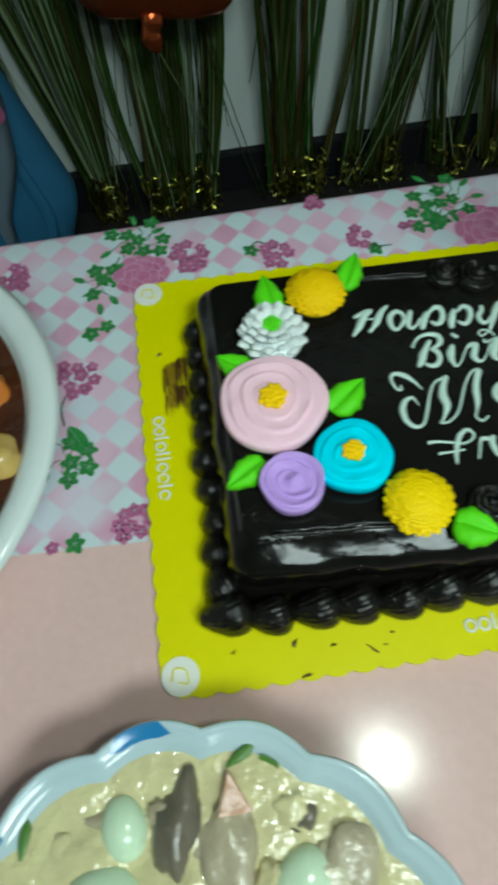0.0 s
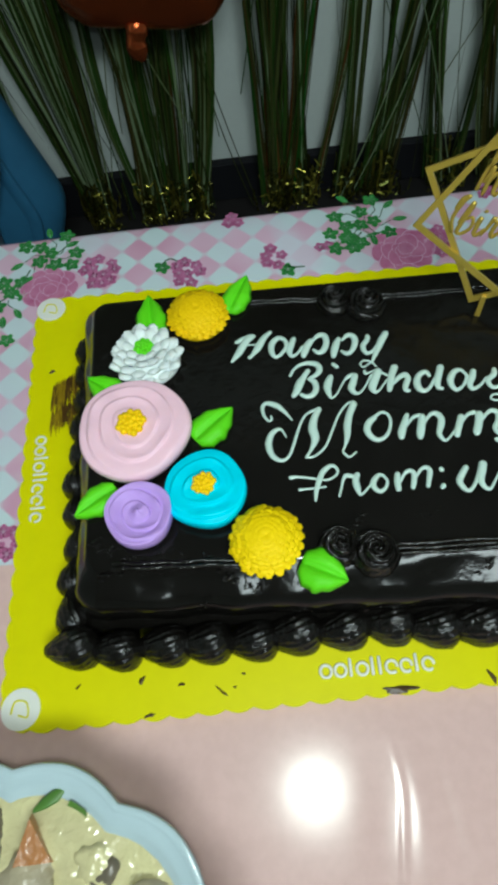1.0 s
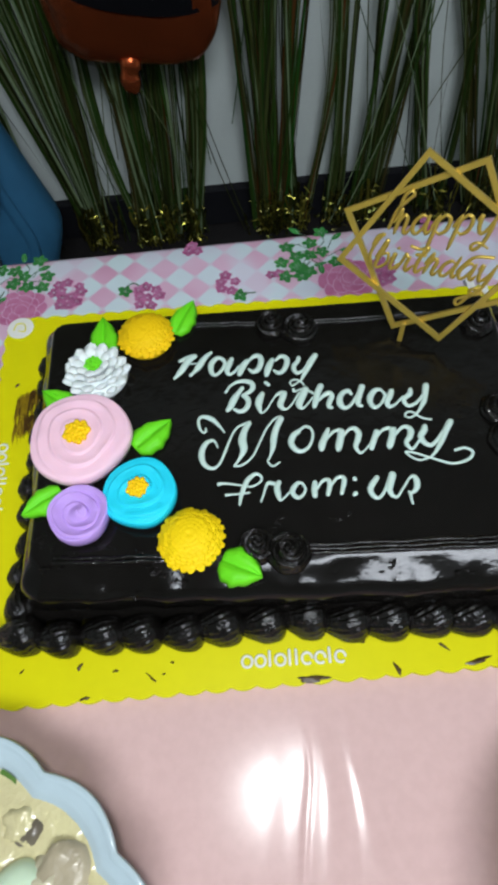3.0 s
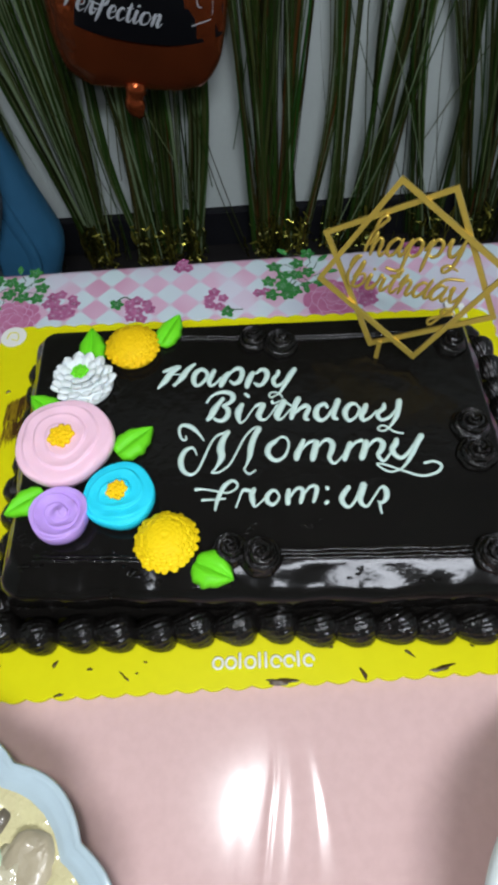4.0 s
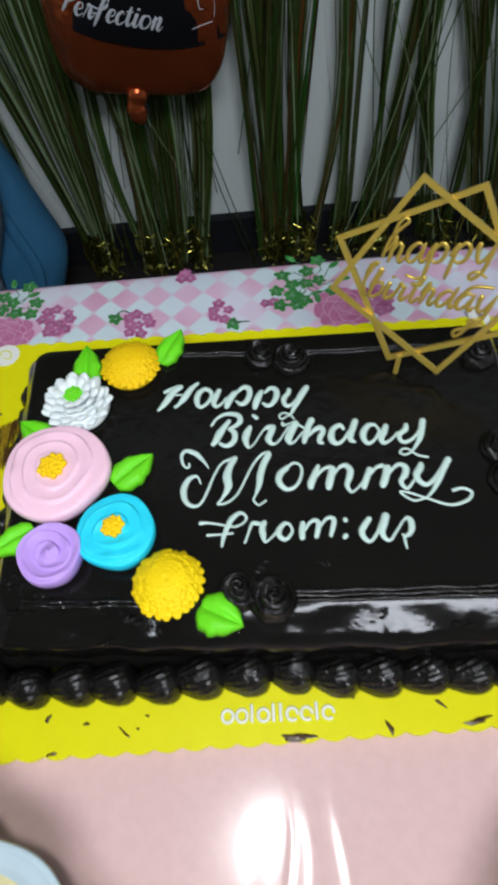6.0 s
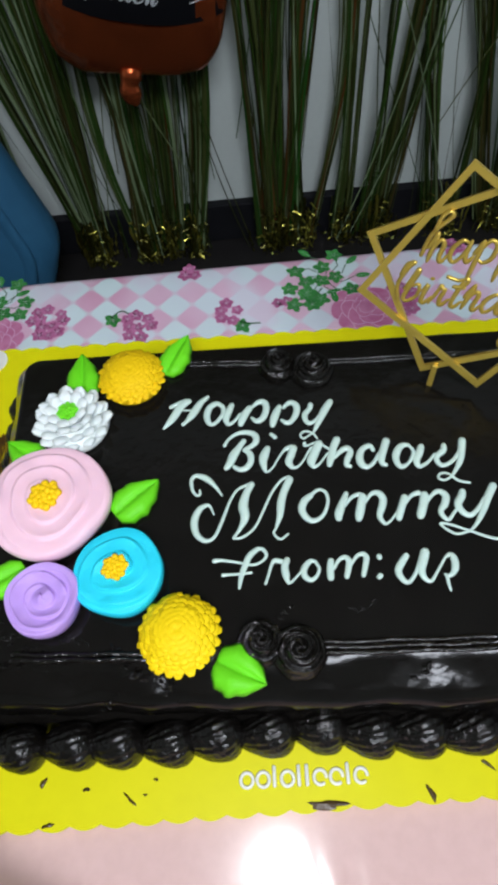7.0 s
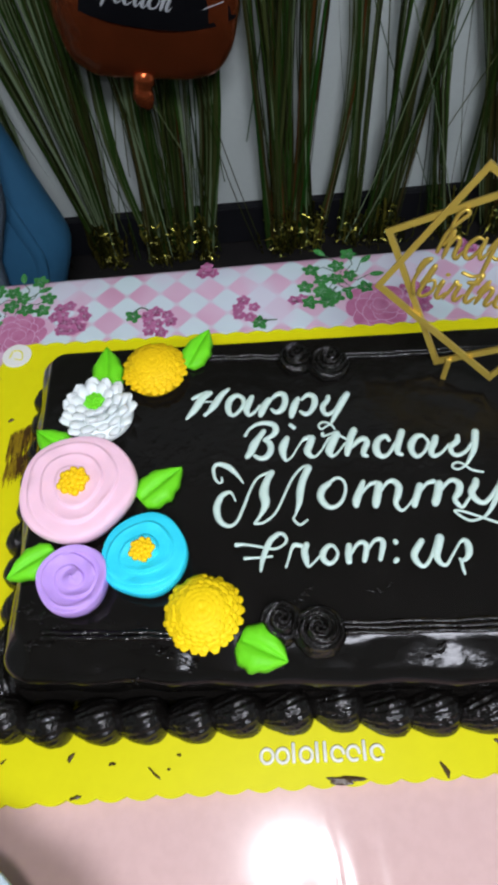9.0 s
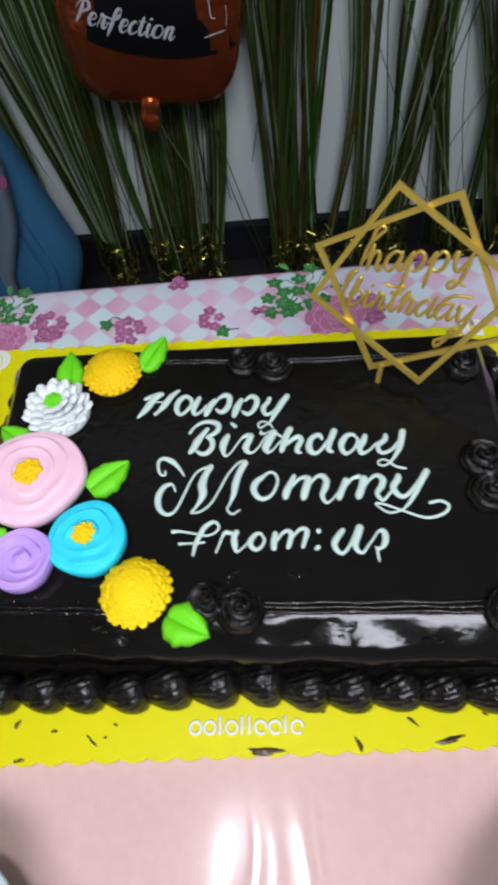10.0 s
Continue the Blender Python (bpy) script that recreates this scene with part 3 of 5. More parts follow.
bm = rings(bmesh.new(), [[drape(k, 0.02 + 0.70 * j / 26) for k in range(25)] for j in range(27)], close=False, cap=(False, False))
bmesh.ops.solidify(bm, geom=bm.faces[:], thickness=0.003)
bmesh.ops.recalc_face_normals(bm, faces=bm.faces)
part("fabric", bm, SPOT_CLOTH, cover)
for k, z, mat, size in ((23.2, 0.560, SPOT_BLUE, 0.015), (21.6, 0.420, SPOT_BLUE, 0.016), (23.3, 0.452, SPOT_PINK, 0.010), (20.5, 0.25, SPOT_PINK, 0.019), (12, 0.40, SPOT_BLUE, 0.016), (11, 0.24, SPOT_PINK, 0.015), (7, 0.5, SPOT_PINK, 0.015)):
    bm = bmesh.new()
    bm.faces.new([bm.verts.new(drape(k + 0.8 * size / 0.013 * math.cos(a), z + size * math.sin(a) * 1.5) + Vector((0, -0.0045, 0))) for a in [2 * math.pi * j / 14 for j in range(14)]])
    part("spot", bm, mat, cover)

# ---- table and cloth ----
table = thing("table", (0.2, -0.34, 0), "wooden table under a printed vinyl cloth", "table")
part("tabletop", box(bmesh.new(), (-0.72, -0.41, 0.715), (0.72, 0.41, 0.7475), 0.006), WOOD, table)
for x in (-0.66, 0.66):
    for y in (-0.35, 0.35):
        part("leg", box(bmesh.new(), (x - 0.03, y - 0.03, 0), (x + 0.03, y + 0.03, 0.715), 0.005), WOOD, table)


FOLDS = [spline([(-0.275, 0.181, 0), (-0.300, 0.187, 0), (-0.322, 0.190, 0), (-0.350, 0.185, 0), (-0.392, 0.177, 0), (-0.46, 0.160, 0)], 8),
         spline([(-0.285, 0.203, 0), (-0.310, 0.206, 0), (-0.345, 0.209, 0), (-0.393, 0.203, 0), (-0.46, 0.190, 0)], 8),
         spline([(-0.280, 0.219, 0), (-0.325, 0.221, 0), (-0.362, 0.229, 0), (-0.394, 0.245, 0), (-0.46, 0.285, 0)], 8)]


def crease(x, y):
    """Folds that fan out from the cake board towards the front edge."""
    d = max(0.0, min(1.0, (-0.285 - y) / 0.07))
    f = d * d * (3 - 2 * d)
    if f == 0:
        return 0.0
    h = 0.0
    mid = []
    for line, high, w in zip(FOLDS, (0.00040, 0.00012, 0.00035), (0.0016, 0.0022, 0.0018)):
        c = float(np.interp(-y, [-p.x for p in line], [p.y for p in line]))
        mid.append(c)
        h += high * f * math.exp(-(((x - c) / w) ** 2)) + 0.0004 * f / (1 + math.exp((c - x) / 0.0025)) * (1 if len(mid) == 1 else -0.5)
    for a, b in zip(mid, mid[1:]):
        if a < x < b:
            h += 0.0007 * f * math.sin(math.pi * (x - a) / (b - a)) ** 2
    if x < mid[0]:
        h -= 0.0004 * f * math.exp(-(((x - mid[0] + 0.010) / 0.008) ** 2))
    return h


xs = [-0.53 + 0.03 * k for k in range(21)] + [0.10 + 0.001 * k for k in range(210)] + [0.31 + 0.03 * k for k in range(22)]
ys = [-0.765 + 0.03 * k for k in range(11)] + [-0.45 + 0.005 * k for k in range(36)] + [-0.27 + 0.02 * k for k in range(17)]
sheet = [[Vector((x, y, TABLE + crease(x, y))) for x in xs] for y in ys]
for k in range(1, 9):
    a = k / 8 * math.pi / 2
    sheet.append([Vector((x, 0.0705 + 0.014 * math.sin(a), TABLE - 0.014 * (1 - math.cos(a)))) for x in xs])
for k in range(1, 7):
    sheet.append([Vector((x, 0.0845 + 0.006 * math.sin(31 * x) * k / 6, TABLE - 0.014 - 0.045 * k)) for x in xs])
sheet = [r for r in sheet[: len(ys)] if r[0].y < 0.069] + sheet[len(ys):]
bm = rings(bmesh.new(), sheet, close=False, cap=(False, False))
cloth = tagged(part("tablecloth", bm, VINYL), "glossy pink and white checked vinyl cloth printed with roses", "tablecloth")


# ---- prints on the cloth ----
def flat_shape(bm, pts, z):
    return bm.faces.new([bm.verts.new((x, y, z)) for x, y in pts])


def leaf_shape(bm, x, y, turn, long, wide, z, start=0.0):
    """A pointed leaf or petal that begins a little way out from its stalk."""
    pts = []
    for k in range(16):
        a = 2 * math.pi * k / 16
        u, v = start + long / 2 * (1 - math.cos(a)), wide / 2 * math.sin(a) * (0.45 + 0.55 * abs(math.sin(a)))
        pts.append((x + u * math.cos(turn) - v * math.sin(turn), y + u * math.sin(turn) + v * math.cos(turn)))
    flat_shape(bm, pts, z)


def rib(bm, x, y, turn, start, end, w, z):
    c, q = math.cos(turn), math.sin(turn)
    flat_shape(bm, [(x + u * c - v * q, y + u * q + v * c) for u, v in ((start, -w), (end, -w * 0.3), (end, w * 0.3), (start, w))], z)


def scatter(rg, x, y, r, count, apart):
    """Places in a round patch that keep their distance from one another."""
    out = []
    for _ in range(count * 30):
        a, q = rg.uniform(0, 6.28), r * math.sqrt(rg.uniform(0.0, 1.0))
        p = Vector((x + q * math.cos(a), y + q * math.sin(a)))
        if len(out) < count and all((p - o).length > apart for o in out):
            out.append(p)
    return out


Z0 = TABLE + 0.0004


def rose_print(x, y, r, turn=0.0):
    """Overlapping petals in three rings, each with a pale edge."""
    bm, edge, level = bmesh.new(), bmesh.new(), 0
    for ring, (far, size, count) in enumerate(((0.62, 0.40, 8), (0.34, 0.36, 6), (0.10, 0.26, 3))):
        for k in range(count):
            a = turn + ring * 0.5 + 2 * math.pi * k / count
            cx, cy = x + far * r * math.cos(a), y + 0.94 * far * r * math.sin(a)
            level += 1
            for grow, target, z in ((1.0, edge, 0.00002), (0.93, bm, 0.00004)):
                flat_shape(target, [(cx + r * size * grow * (1 + 0.07 * math.sin(3 * b + k)) * math.cos(b), cy + r * size * grow * (1 + 0.07 * math.sin(3 * b + k)) * math.sin(b)) for b in [2 * math.pi * j / 18 for j in range(18)]], Z0 + 0.00004 * level + z)
    part("rose_print", bm, ROSE, cloth, smooth=False)
    part("petal_outline", edge, ROSE_LIGHT, cloth, smooth=False)


def bud_cluster(x, y, r, seed=0, count=9):
    rg, bm, tips = random.Random(seed), bmesh.new(), bmesh.new()
    for k, p in enumerate(scatter(rg, x, y, r, count, 0.0066)):
        turn, size = rg.uniform(0, 6.28), rg.uniform(0.85, 1.15)
        for j in range(5):
            b = 2 * math.pi * j / 5 + turn
            leaf_shape(bm, p.x, p.y, b, 0.0050 * size, 0.0046 * size, Z0 + 0.00002 * k, 0.0004)
            rib(tips, p.x, p.y, b, 0.0004, 0.0026 * size, 0.0003, Z0 + 0.0004)
    part("blossom_print", bm, BUD, cloth, smooth=False)
    part("blossom_centre", tips, ROSE_LIGHT, cloth, smooth=False)


def leaves_print(x, y, r, seed=0, count=9, long=0.012):
    """Sprigs of five leaves, single leaves and the stalks between them."""
    rg, bm, ribs, stalks = random.Random(seed), bmesh.new(), bmesh.new(), bmesh.new()
    for k, p in enumerate(scatter(rg, x, y, r, count, long * 0.92)):
        turn = math.atan2(p.y - y, p.x - x) + rg.uniform(-0.5, 0.5)
        if k % 3 != 2 and long < 0.02:
            for j in range(5):
                size = rg.uniform(0.85, 1.1)
                leaf_shape(bm, p.x, p.y, turn + j * 1.2566, long * 0.56 * size, long * 0.42 * size, Z0 + 0.00002 * k, 0.0004)
                rib(ribs, p.x, p.y, turn + j * 1.2566, 0.0006, long * 0.34 * size, 0.00018, Z0 + 0.0004)
        else:
            leaf_shape(bm, p.x, p.y, turn, long * 0.95, long * 0.44, Z0 + 0.00002 * k, 0.0004)
            rib(ribs, p.x, p.y, turn, 0.0006, long * 0.7, 0.0002, Z0 + 0.0004)
        if count > 4:
            back = Vector((x, y)) - p
            side = Vector((-back.y, back.x)) * 0.25
            line = [p, p + back * 0.4 + side, p + back * 0.8 + side * 0.5]
            for a, b in zip(line, line[1:]):
                w = Vector((-(b - a).y, (b - a).x)).normalized() * 0.0004
                flat_shape(stalks, [tuple(q) for q in (a - w, b - w, b + w, a + w)], Z0 - 0.00003)
    part("leaf_print", bm, LEAF, cloth, smooth=False)
    part("leaf_rib", ribs, STEM_LIGHT, cloth, smooth=False)
    if count > 4:
        part("stem_print", stalks, STEM, cloth, smooth=False)


def stem_print(points, w=0.0007):
    bm = bmesh.new()
    line = spline([(*p, 0) for p in points], 6)
    for a, b in zip(line, line[1:]):
        side = Vector((-(b - a).y, (b - a).x, 0)).normalized() * w
        bm.faces.new([bm.verts.new((q.x, q.y, Z0)) for q in (a - side, b - side, b + side, a + side)])
    part("stem_print", bm, STEM, cloth, smooth=False)


for x, y, r in ((-0.004, 0.024, 0.022), (0.262, 0.022, 0.024), (0.425, -0.10, 0.022), (-0.14, -0.06, 0.022)):
    rose_print(x, y, r, x * 30)
for k, (x, y, r, n) in enumerate(((0.035, 0.036, 0.014, 11), (-0.104, 0.038, 0.012, 8), (-0.056, -0.062, 0.014, 10), (-0.021, -0.176, 0.011, 8), (-0.072, -0.186, 0.005, 3), (0.166, 0.030, 0.009, 7), (0.100, 0.024, 0.012, 8), (0.139, 0.075, 0.006, 4),
                                  (0.290, 0.026, 0.014, 10), (0.421, 0.026, 0.010, 8), (0.411, -0.045, 0.010, 8), (0.398, -0.082, 0.010, 7), (0.205, 0.034, 0.004, 2), (0.337, 0.075, 0.006, 4))):
    bud_cluster(x, y, r, k, n)
for k, (x, y, r, n) in enumerate(((-0.005, 0.057, 0.024, 17), (-0.034, 0.020, 0.018, 10), (-0.036, -0.020, 0.010, 4), (-0.064, -0.125, 0.018, 10), (0.238, 0.056, 0.024, 17), (0.222, 0.036, 0.016, 8), (0.082, 0.034, 0.005, 3), (0.178, 0.020, 0.006, 3), (0.412, 0.012, 0.007, 3), (0.402, -0.125, 0.010, 5), (0.425, -0.062, 0.007, 3), (-0.06, -0.184, 0.006, 3))):
    leaves_print(x, y, r, 20 + k, n)
leaves_print(-0.062, -0.098, 0.004, 77, 2, 0.028)
for line in ([(0.08, 0.034), (0.088, 0.040), (0.098, 0.032)], [(0.168, 0.024), (0.178, 0.018), (0.188, 0.017)], [(-0.05, 0.01), (-0.03, 0.025), (-0.02, 0.045)], [(0.20, 0.034), (0.22, 0.030), (0.235, 0.045)], [(0.43, 0.012), (0.425, 0.018), (0.421, 0.026)],
             [(0.395, -0.066), (0.405, -0.058), (0.42, -0.066)], [(0.404, -0.036), (0.406, -0.052), (0.42, -0.066)], [(-0.06, -0.07), (-0.066, -0.085), (-0.064, -0.1)]):
    stem_print(line)

# ---- cake board ----
BX0, BX1, BY0, BY1 = -0.0110, 0.3855, -0.2820, 0.0100
board = thing("cake_board", (0, 0, 0), "yellow scalloped cardboard cake board with chocolate smears", "cake board")


def scallop(n):
    """The board's edge: small scallops along every side, with rounded corners."""
    pts = []
    corner = 0.016
    sides = (((BX0 + corner, BY0), (BX1 - corner, BY0), (0, -1)), ((BX1, BY0 + corner), (BX1, BY1 - corner), (1, 0)), ((BX1 - corner, BY1), (BX0 + corner, BY1), (0, 1)), ((BX0, BY1 - corner), (BX0, BY0 + corner), (-1, 0)))
    for a, b, out in sides:
        a, b, out = Vector(a), Vector(b), Vector(out)
        count = round((b - a).length / 0.0148)
        for k in range(count * n):
            s = (k % n) / n
            pts.append(a.lerp(b, k / (count * n)) + out * (0.0022 * math.sin(math.pi * s) - 0.0016))
        turn = Vector((-out.y, out.x))
        c = b - out * corner
        for k in range(7):
            t = math.pi / 2 * k / 7
            pts.append(c + corner * (math.cos(t) * out + math.sin(t) * turn))
    return [Vector((p.x, p.y - 0.033 * p.x * (p.y - BY0) / (BY1 - BY0))) for p in pts]


edge = scallop(8)
bm = bmesh.new()
rings(bm, [[(p.x, p.y, z) for p in edge] for z in (0.7512, BOARD)], cap=(True, True))
part("card", bm, CARD, board, smooth=False)
corner_marks = ((0.0, 0.0), (0.0, -0.270), (0.368, -0.268), (0.362, -0.002))
for k, (x, y) in enumerate(corner_marks[:3]):
    bm = lathe(bmesh.new(), [(0.0105, 0), (0.0103, 0.0003)], 28, cap=(False, True))
    disc = again("corner_disc", mesh_of("corner_disc", bm, WHITE_INK, False), board, pose(x, y, BOARD + 0.0001), "white printed disc")
    bm = bmesh.new()
    sweep(bm, spline([(-0.005, -0.002, 0.0004), (-0.003, 0.004, 0.0004), (0.003, 0.003, 0.0004), (0.004, -0.004, 0.0004), (-0.001, -0.003, 0.0004)], 5), 0.0005, sides=5)
    emblem = part("emblem", bm, CARD, disc)
bm = bmesh.new()
for x0, y0, x1, y1 in ((0.352, -0.010, 0.358, 0.006), (0.362, -0.012, 0.367, 0.004)):
    flat_shape(bm, [(x0, y0), (x1, y0 - 0.001), (x1, y1 - 0.001), (x0, y1)], BOARD + 0.0003)
part("white_sticker", bm, WHITE_INK, board, smooth=False)


# brand lettering stands as plain white rings and bars
def brand_marks(place, turn):
    shift = 0.0
    for k, kind in enumerate("oobobboobo"):
        bm = bmesh.new()
        if kind == "o":
            sweep(bm, [Vector((0.0033 + 0.0029 * math.cos(t), 0.0034 + 0.0031 * math.sin(t), 0.0002)) for t in [2 * math.pi * j / 20 for j in range(18 if k > 5 else 21)]], 0.00085, flat=0.3, sides=6)
            wide = 0.0076
        else:
            sweep(bm, [(0.001, 0.0004, 0.0002), (0.001, 0.004, 0.0002), (0.001, 0.0086, 0.0002)], 0.0009, flat=0.3, sides=6)
            wide = 0.0038
        again("brand_mark", mesh_of("brand_mark", bm, WHITE_INK), board, place @ pose(0, 0, 0, 0, 0, turn) @ pose(shift, 0, 0))
        shift += wide


brand_marks(pose(0.1575, -0.2705, BOARD + 0.0002), -1.5)
brand_marks(pose(-0.0035, -0.106, BOARD + 0.0002), -90)
brand_marks(pose(0.3770, -0.222, BOARD + 0.0002), 90)


def smear(x, y, long, wide, turn, seed):
    rg = random.Random(seed)
    bm = bmesh.new()
    pts = []
    for k in range(22):
        a = 2 * math.pi * k / 22
        q = 1 + 0.22 * math.sin(2 * a + seed) + 0.18 * math.sin(3 * a + 2 * seed) + 0.12 * math.sin(5 * a + seed) + rg.uniform(-0.06, 0.06)
        u, v = long / 2 * math.cos(a) * q, wide / 2 * math.sin(a) * q
        pts.append(Vector((x + u * math.cos(turn) - v * math.sin(turn), y + u * math.sin(turn) + v * math.cos(turn), BOARD + 0.0002)))
    inner = [Vector((x, y, 0)) + (p - Vector((x, y, 0))) * 0.6 for p in pts]
    for p in inner:
        p.z = BOARD + 0.0009 * rg.uniform(0.5, 1.2)
    rings(bm, [pts, inner], cap=(False, True))
    part("chocolate_smear", bm, SMEAR, board)


for k, row in enumerate(((0.197, -0.2795, 0.016, 0.004, -0.1), (0.064, -0.262, 0.004, 0.0028, 0.8), (0.068, -0.2795, 0.005, 0.002, 0.2), (0.106, -0.2715, 0.008, 0.0012, -0.7), (0.245, -0.278, 0.003, 0.006, 0.3), (0.004, -0.056, 0.005, 0.002, 0.5), (0.290, -0.2775, 0.014, 0.0028, 0.15), (0.273, -0.268, 0.006, 0.002, -0.8),
                         (0.085, -0.266, 0.003, 0.002, 0.1), (0.118, -0.264, 0.002, 0.0015, 0.1), (0.113, -0.270, 0.002, 0.001, 0.4), (0.310, -0.266, 0.004, 0.001, -0.5), (0.228, -0.262, 0.003, 0.0012, 0.1), (0.030, -0.262, 0.003, 0.0012, 0.6))):
    smear(*row, seed=k)

# a brushed brown smear beside the cake: thin streaks side by side, some of them running on towards the front
STAIN = material("brown_streak", (0.15, 0.075, 0.003), 0.4, grain=300, second=(0.34, 0.24, 0.003), stains=200)
SYRUP = material("brown_syrup", (0.035, 0.014, 0.002), 0.3, grain=300, second=(0.085, 0.036, 0.003), stains=150)
rg = random.Random(41)
bm, pale = bmesh.new(), bmesh.new()
for k in range(150):
    u = rg.random()
    x, top, long = 0.0055 + 0.0165 * u, -0.058 - 0.004 * rg.random() - 0.008 * (1 - u), rg.uniform(0.010, 0.024)
    if rg.random() < 0.45:
        top, long = -0.080 - 0.010 * rg.random(), rg.uniform(0.008, 0.020)
    w, lean = rg.uniform(0.0003, 0.0009), rg.uniform(-0.0012, 0.0012)
    flat_shape(bm if rg.random() < 0.25 + 0.5 * u else pale, [(x - w * 0.3, top), (x - w, top - long * 0.3), (x - w * 0.6 + lean, top - long * 0.8), (x + lean, top - long), (x + w * 0.7 + lean, top - long * 0.75), (x + w, top - long * 0.25), (x + w * 0.2, top)], BOARD + 0.0002 + 0.000004 * k)
part("chocolate_smear", bm, SYRUP, board, smooth=False)
part("chocolate_smear", pale, STAIN, board, smooth=False)

# ---- cake ----
CX0, CX1, CY0, CY1 = 0.032, 0.3545, -0.246, -0.034
cake = thing("birthday_cake", (0, 0, 0), "rectangular dark chocolate glazed birthday cake on a yellow board", "cake")


def rounded(inset, z, corner, wave=0.0, swell=0.0, n=14, long=60):
    """A rounded rectangle round the cake, inset from its sides."""
    up = max(0.0, min(1.0, (z - 0.772) / 0.024))
    x0, x1, y0, y1 = CX0 + inset * 0.30 + 0.006 * up, CX1 - inset * 0.30 - 0.006 * up, CY0 + inset, CY1 - inset * 0.30 - 0.001 * up
    r = max(0.001, corner)
    pts = []
    for (cx, cy), start, a, b in (((x1 - r, y0 + r), -90, (x0 + r, y0), (x1 - r, y0)), ((x1 - r, y1 - r), 0, (x1, y0 + r), (x1, y1 - r)), ((x0 + r, y1 - r), 90, (x1 - r, y1), (x0 + r, y1)), ((x0 + r, y0 + r), 180, (x0, y1 - r), (x0, y0 + r))):
        for k in range(long):
            pts.append((a[0] + (b[0] - a[0]) * k / long, a[1] + (b[1] - a[1]) * k / long))
        for k in range(n):
            t = radians(start + 90 * k / n)
            pts.append((cx + r * math.cos(t), cy + r * math.sin(t)))
    out = []
    for x, y in pts:
        near = max(0.0, min(1.0, (CY1 - y) / (CY1 - CY0)))
        y += -0.060 * (x - 0.19) * near - 0.030 * (x - 0.10) * (1 - near)
        w = wave * (noise.noise(Vector((x * 38, y * 38, 3.1))) + 0.6 * noise.noise(Vector((x * 95, y * 95, 7.7))))
        c = Vector(((CX0 + CX1) / 2, (CY0 + CY1) / 2))
        away = Vector((x, y)) - c
        away = Vector((away.x * (abs(away.x) > 0.135), away.y * (abs(away.y) > 0.085)))
        push = 0.0022 * swell * noise.noise(Vector((x * 42, y * 42, z * 30)))
        p = Vector((x, y)) + (away.normalized() * push if away.length else Vector((0, 0)))
        out.append(Vector((p.x, p.y, z + w)))
    return out


bm = rings(bmesh.new(), [rounded(-0.0010, 0.7545, 0.014), rounded(0.0020, 0.768, 0.014), rounded(0.0085, 0.782, 0.012)], cap=(True, True))
bmesh.ops.recalc_face_normals(bm, faces=bm.faces)
part("cake_side", bm, CHOC, cake)
levels = [(0.0080, 0.7745, 0.012, 0.006, 1), (0.0050, 0.7732, 0.013, 0.006, 1), (0.0038, 0.7760, 0.014, 0.0045, 1), (0.0045, 0.7800, 0.014, 0.0012, 1), (0.0047, 0.7832, 0.014, 0.0016, 1), (0.0058, 0.7870, 0.013, 0.0016, 1), (0.0080, 0.7898, 0.012, 0.0018, 0.9),
          (0.0115, 0.7918, 0.012, 0.0020, 0.8), (0.0150, 0.7937, 0.012, 0.0015, 0.6), (0.0184, 0.7955, 0.011, 0.0017, 0.5), (0.0211, 0.7970, 0.010, 0.0011, 0.3), (0.0236, 0.7984, 0.009, 0.0004), (0.0262, 0.7994, 0.009, 0.0002), (0.031, 0.7998, 0.008, 0.0001), (0.05, 0.7998, 0.006, 0.0), (0.085, 0.7998, 0.004, 0.0)]
bm = rings(bmesh.new(), [rounded(*row) for row in levels], cap=(False, True))
bmesh.ops.recalc_face_normals(bm, faces=bm.faces)
part("glaze", bm, CHOC, cake, "shiny dark chocolate glaze")
Z1 = 0.7998


# shells piped round the foot
def shell_mesh():
    """One piped shell: it swells from its tail to a blunt head, with the deep grooves of a star nozzle."""
    loops = []
    for k in range(22):
        u = k / 21
        r = 0.0118 * (0.26 + 0.74 * math.sin(math.pi / 2 * min(1.0, u / 0.66)) if u < 0.66 else max(0.03, 1 - ((u - 0.66) / 0.34) ** 2.4) ** 0.5)
        loop = []
        for j in range(88):
            a = 2 * math.pi * j / 88
            q = r * (0.95 + 0.065 * abs(math.sin(9 * a + 6.0 * u * u)) + 0.05 * noise.noise(Vector((6 * u, 1.6 * math.cos(a), 1.6 * math.sin(a)))))
            loop.append(((u - 0.58) * 0.0295, q * math.cos(a) * 0.95, max(-0.0078, q * math.sin(a) * 1.22) + 0.0080))
        loops.append(loop)
    bm = rings(bmesh.new(), loops)
    bmesh.ops.recalc_face_normals(bm, faces=bm.faces)
    return mesh_of("shell", bm, CHOC_PIPED)


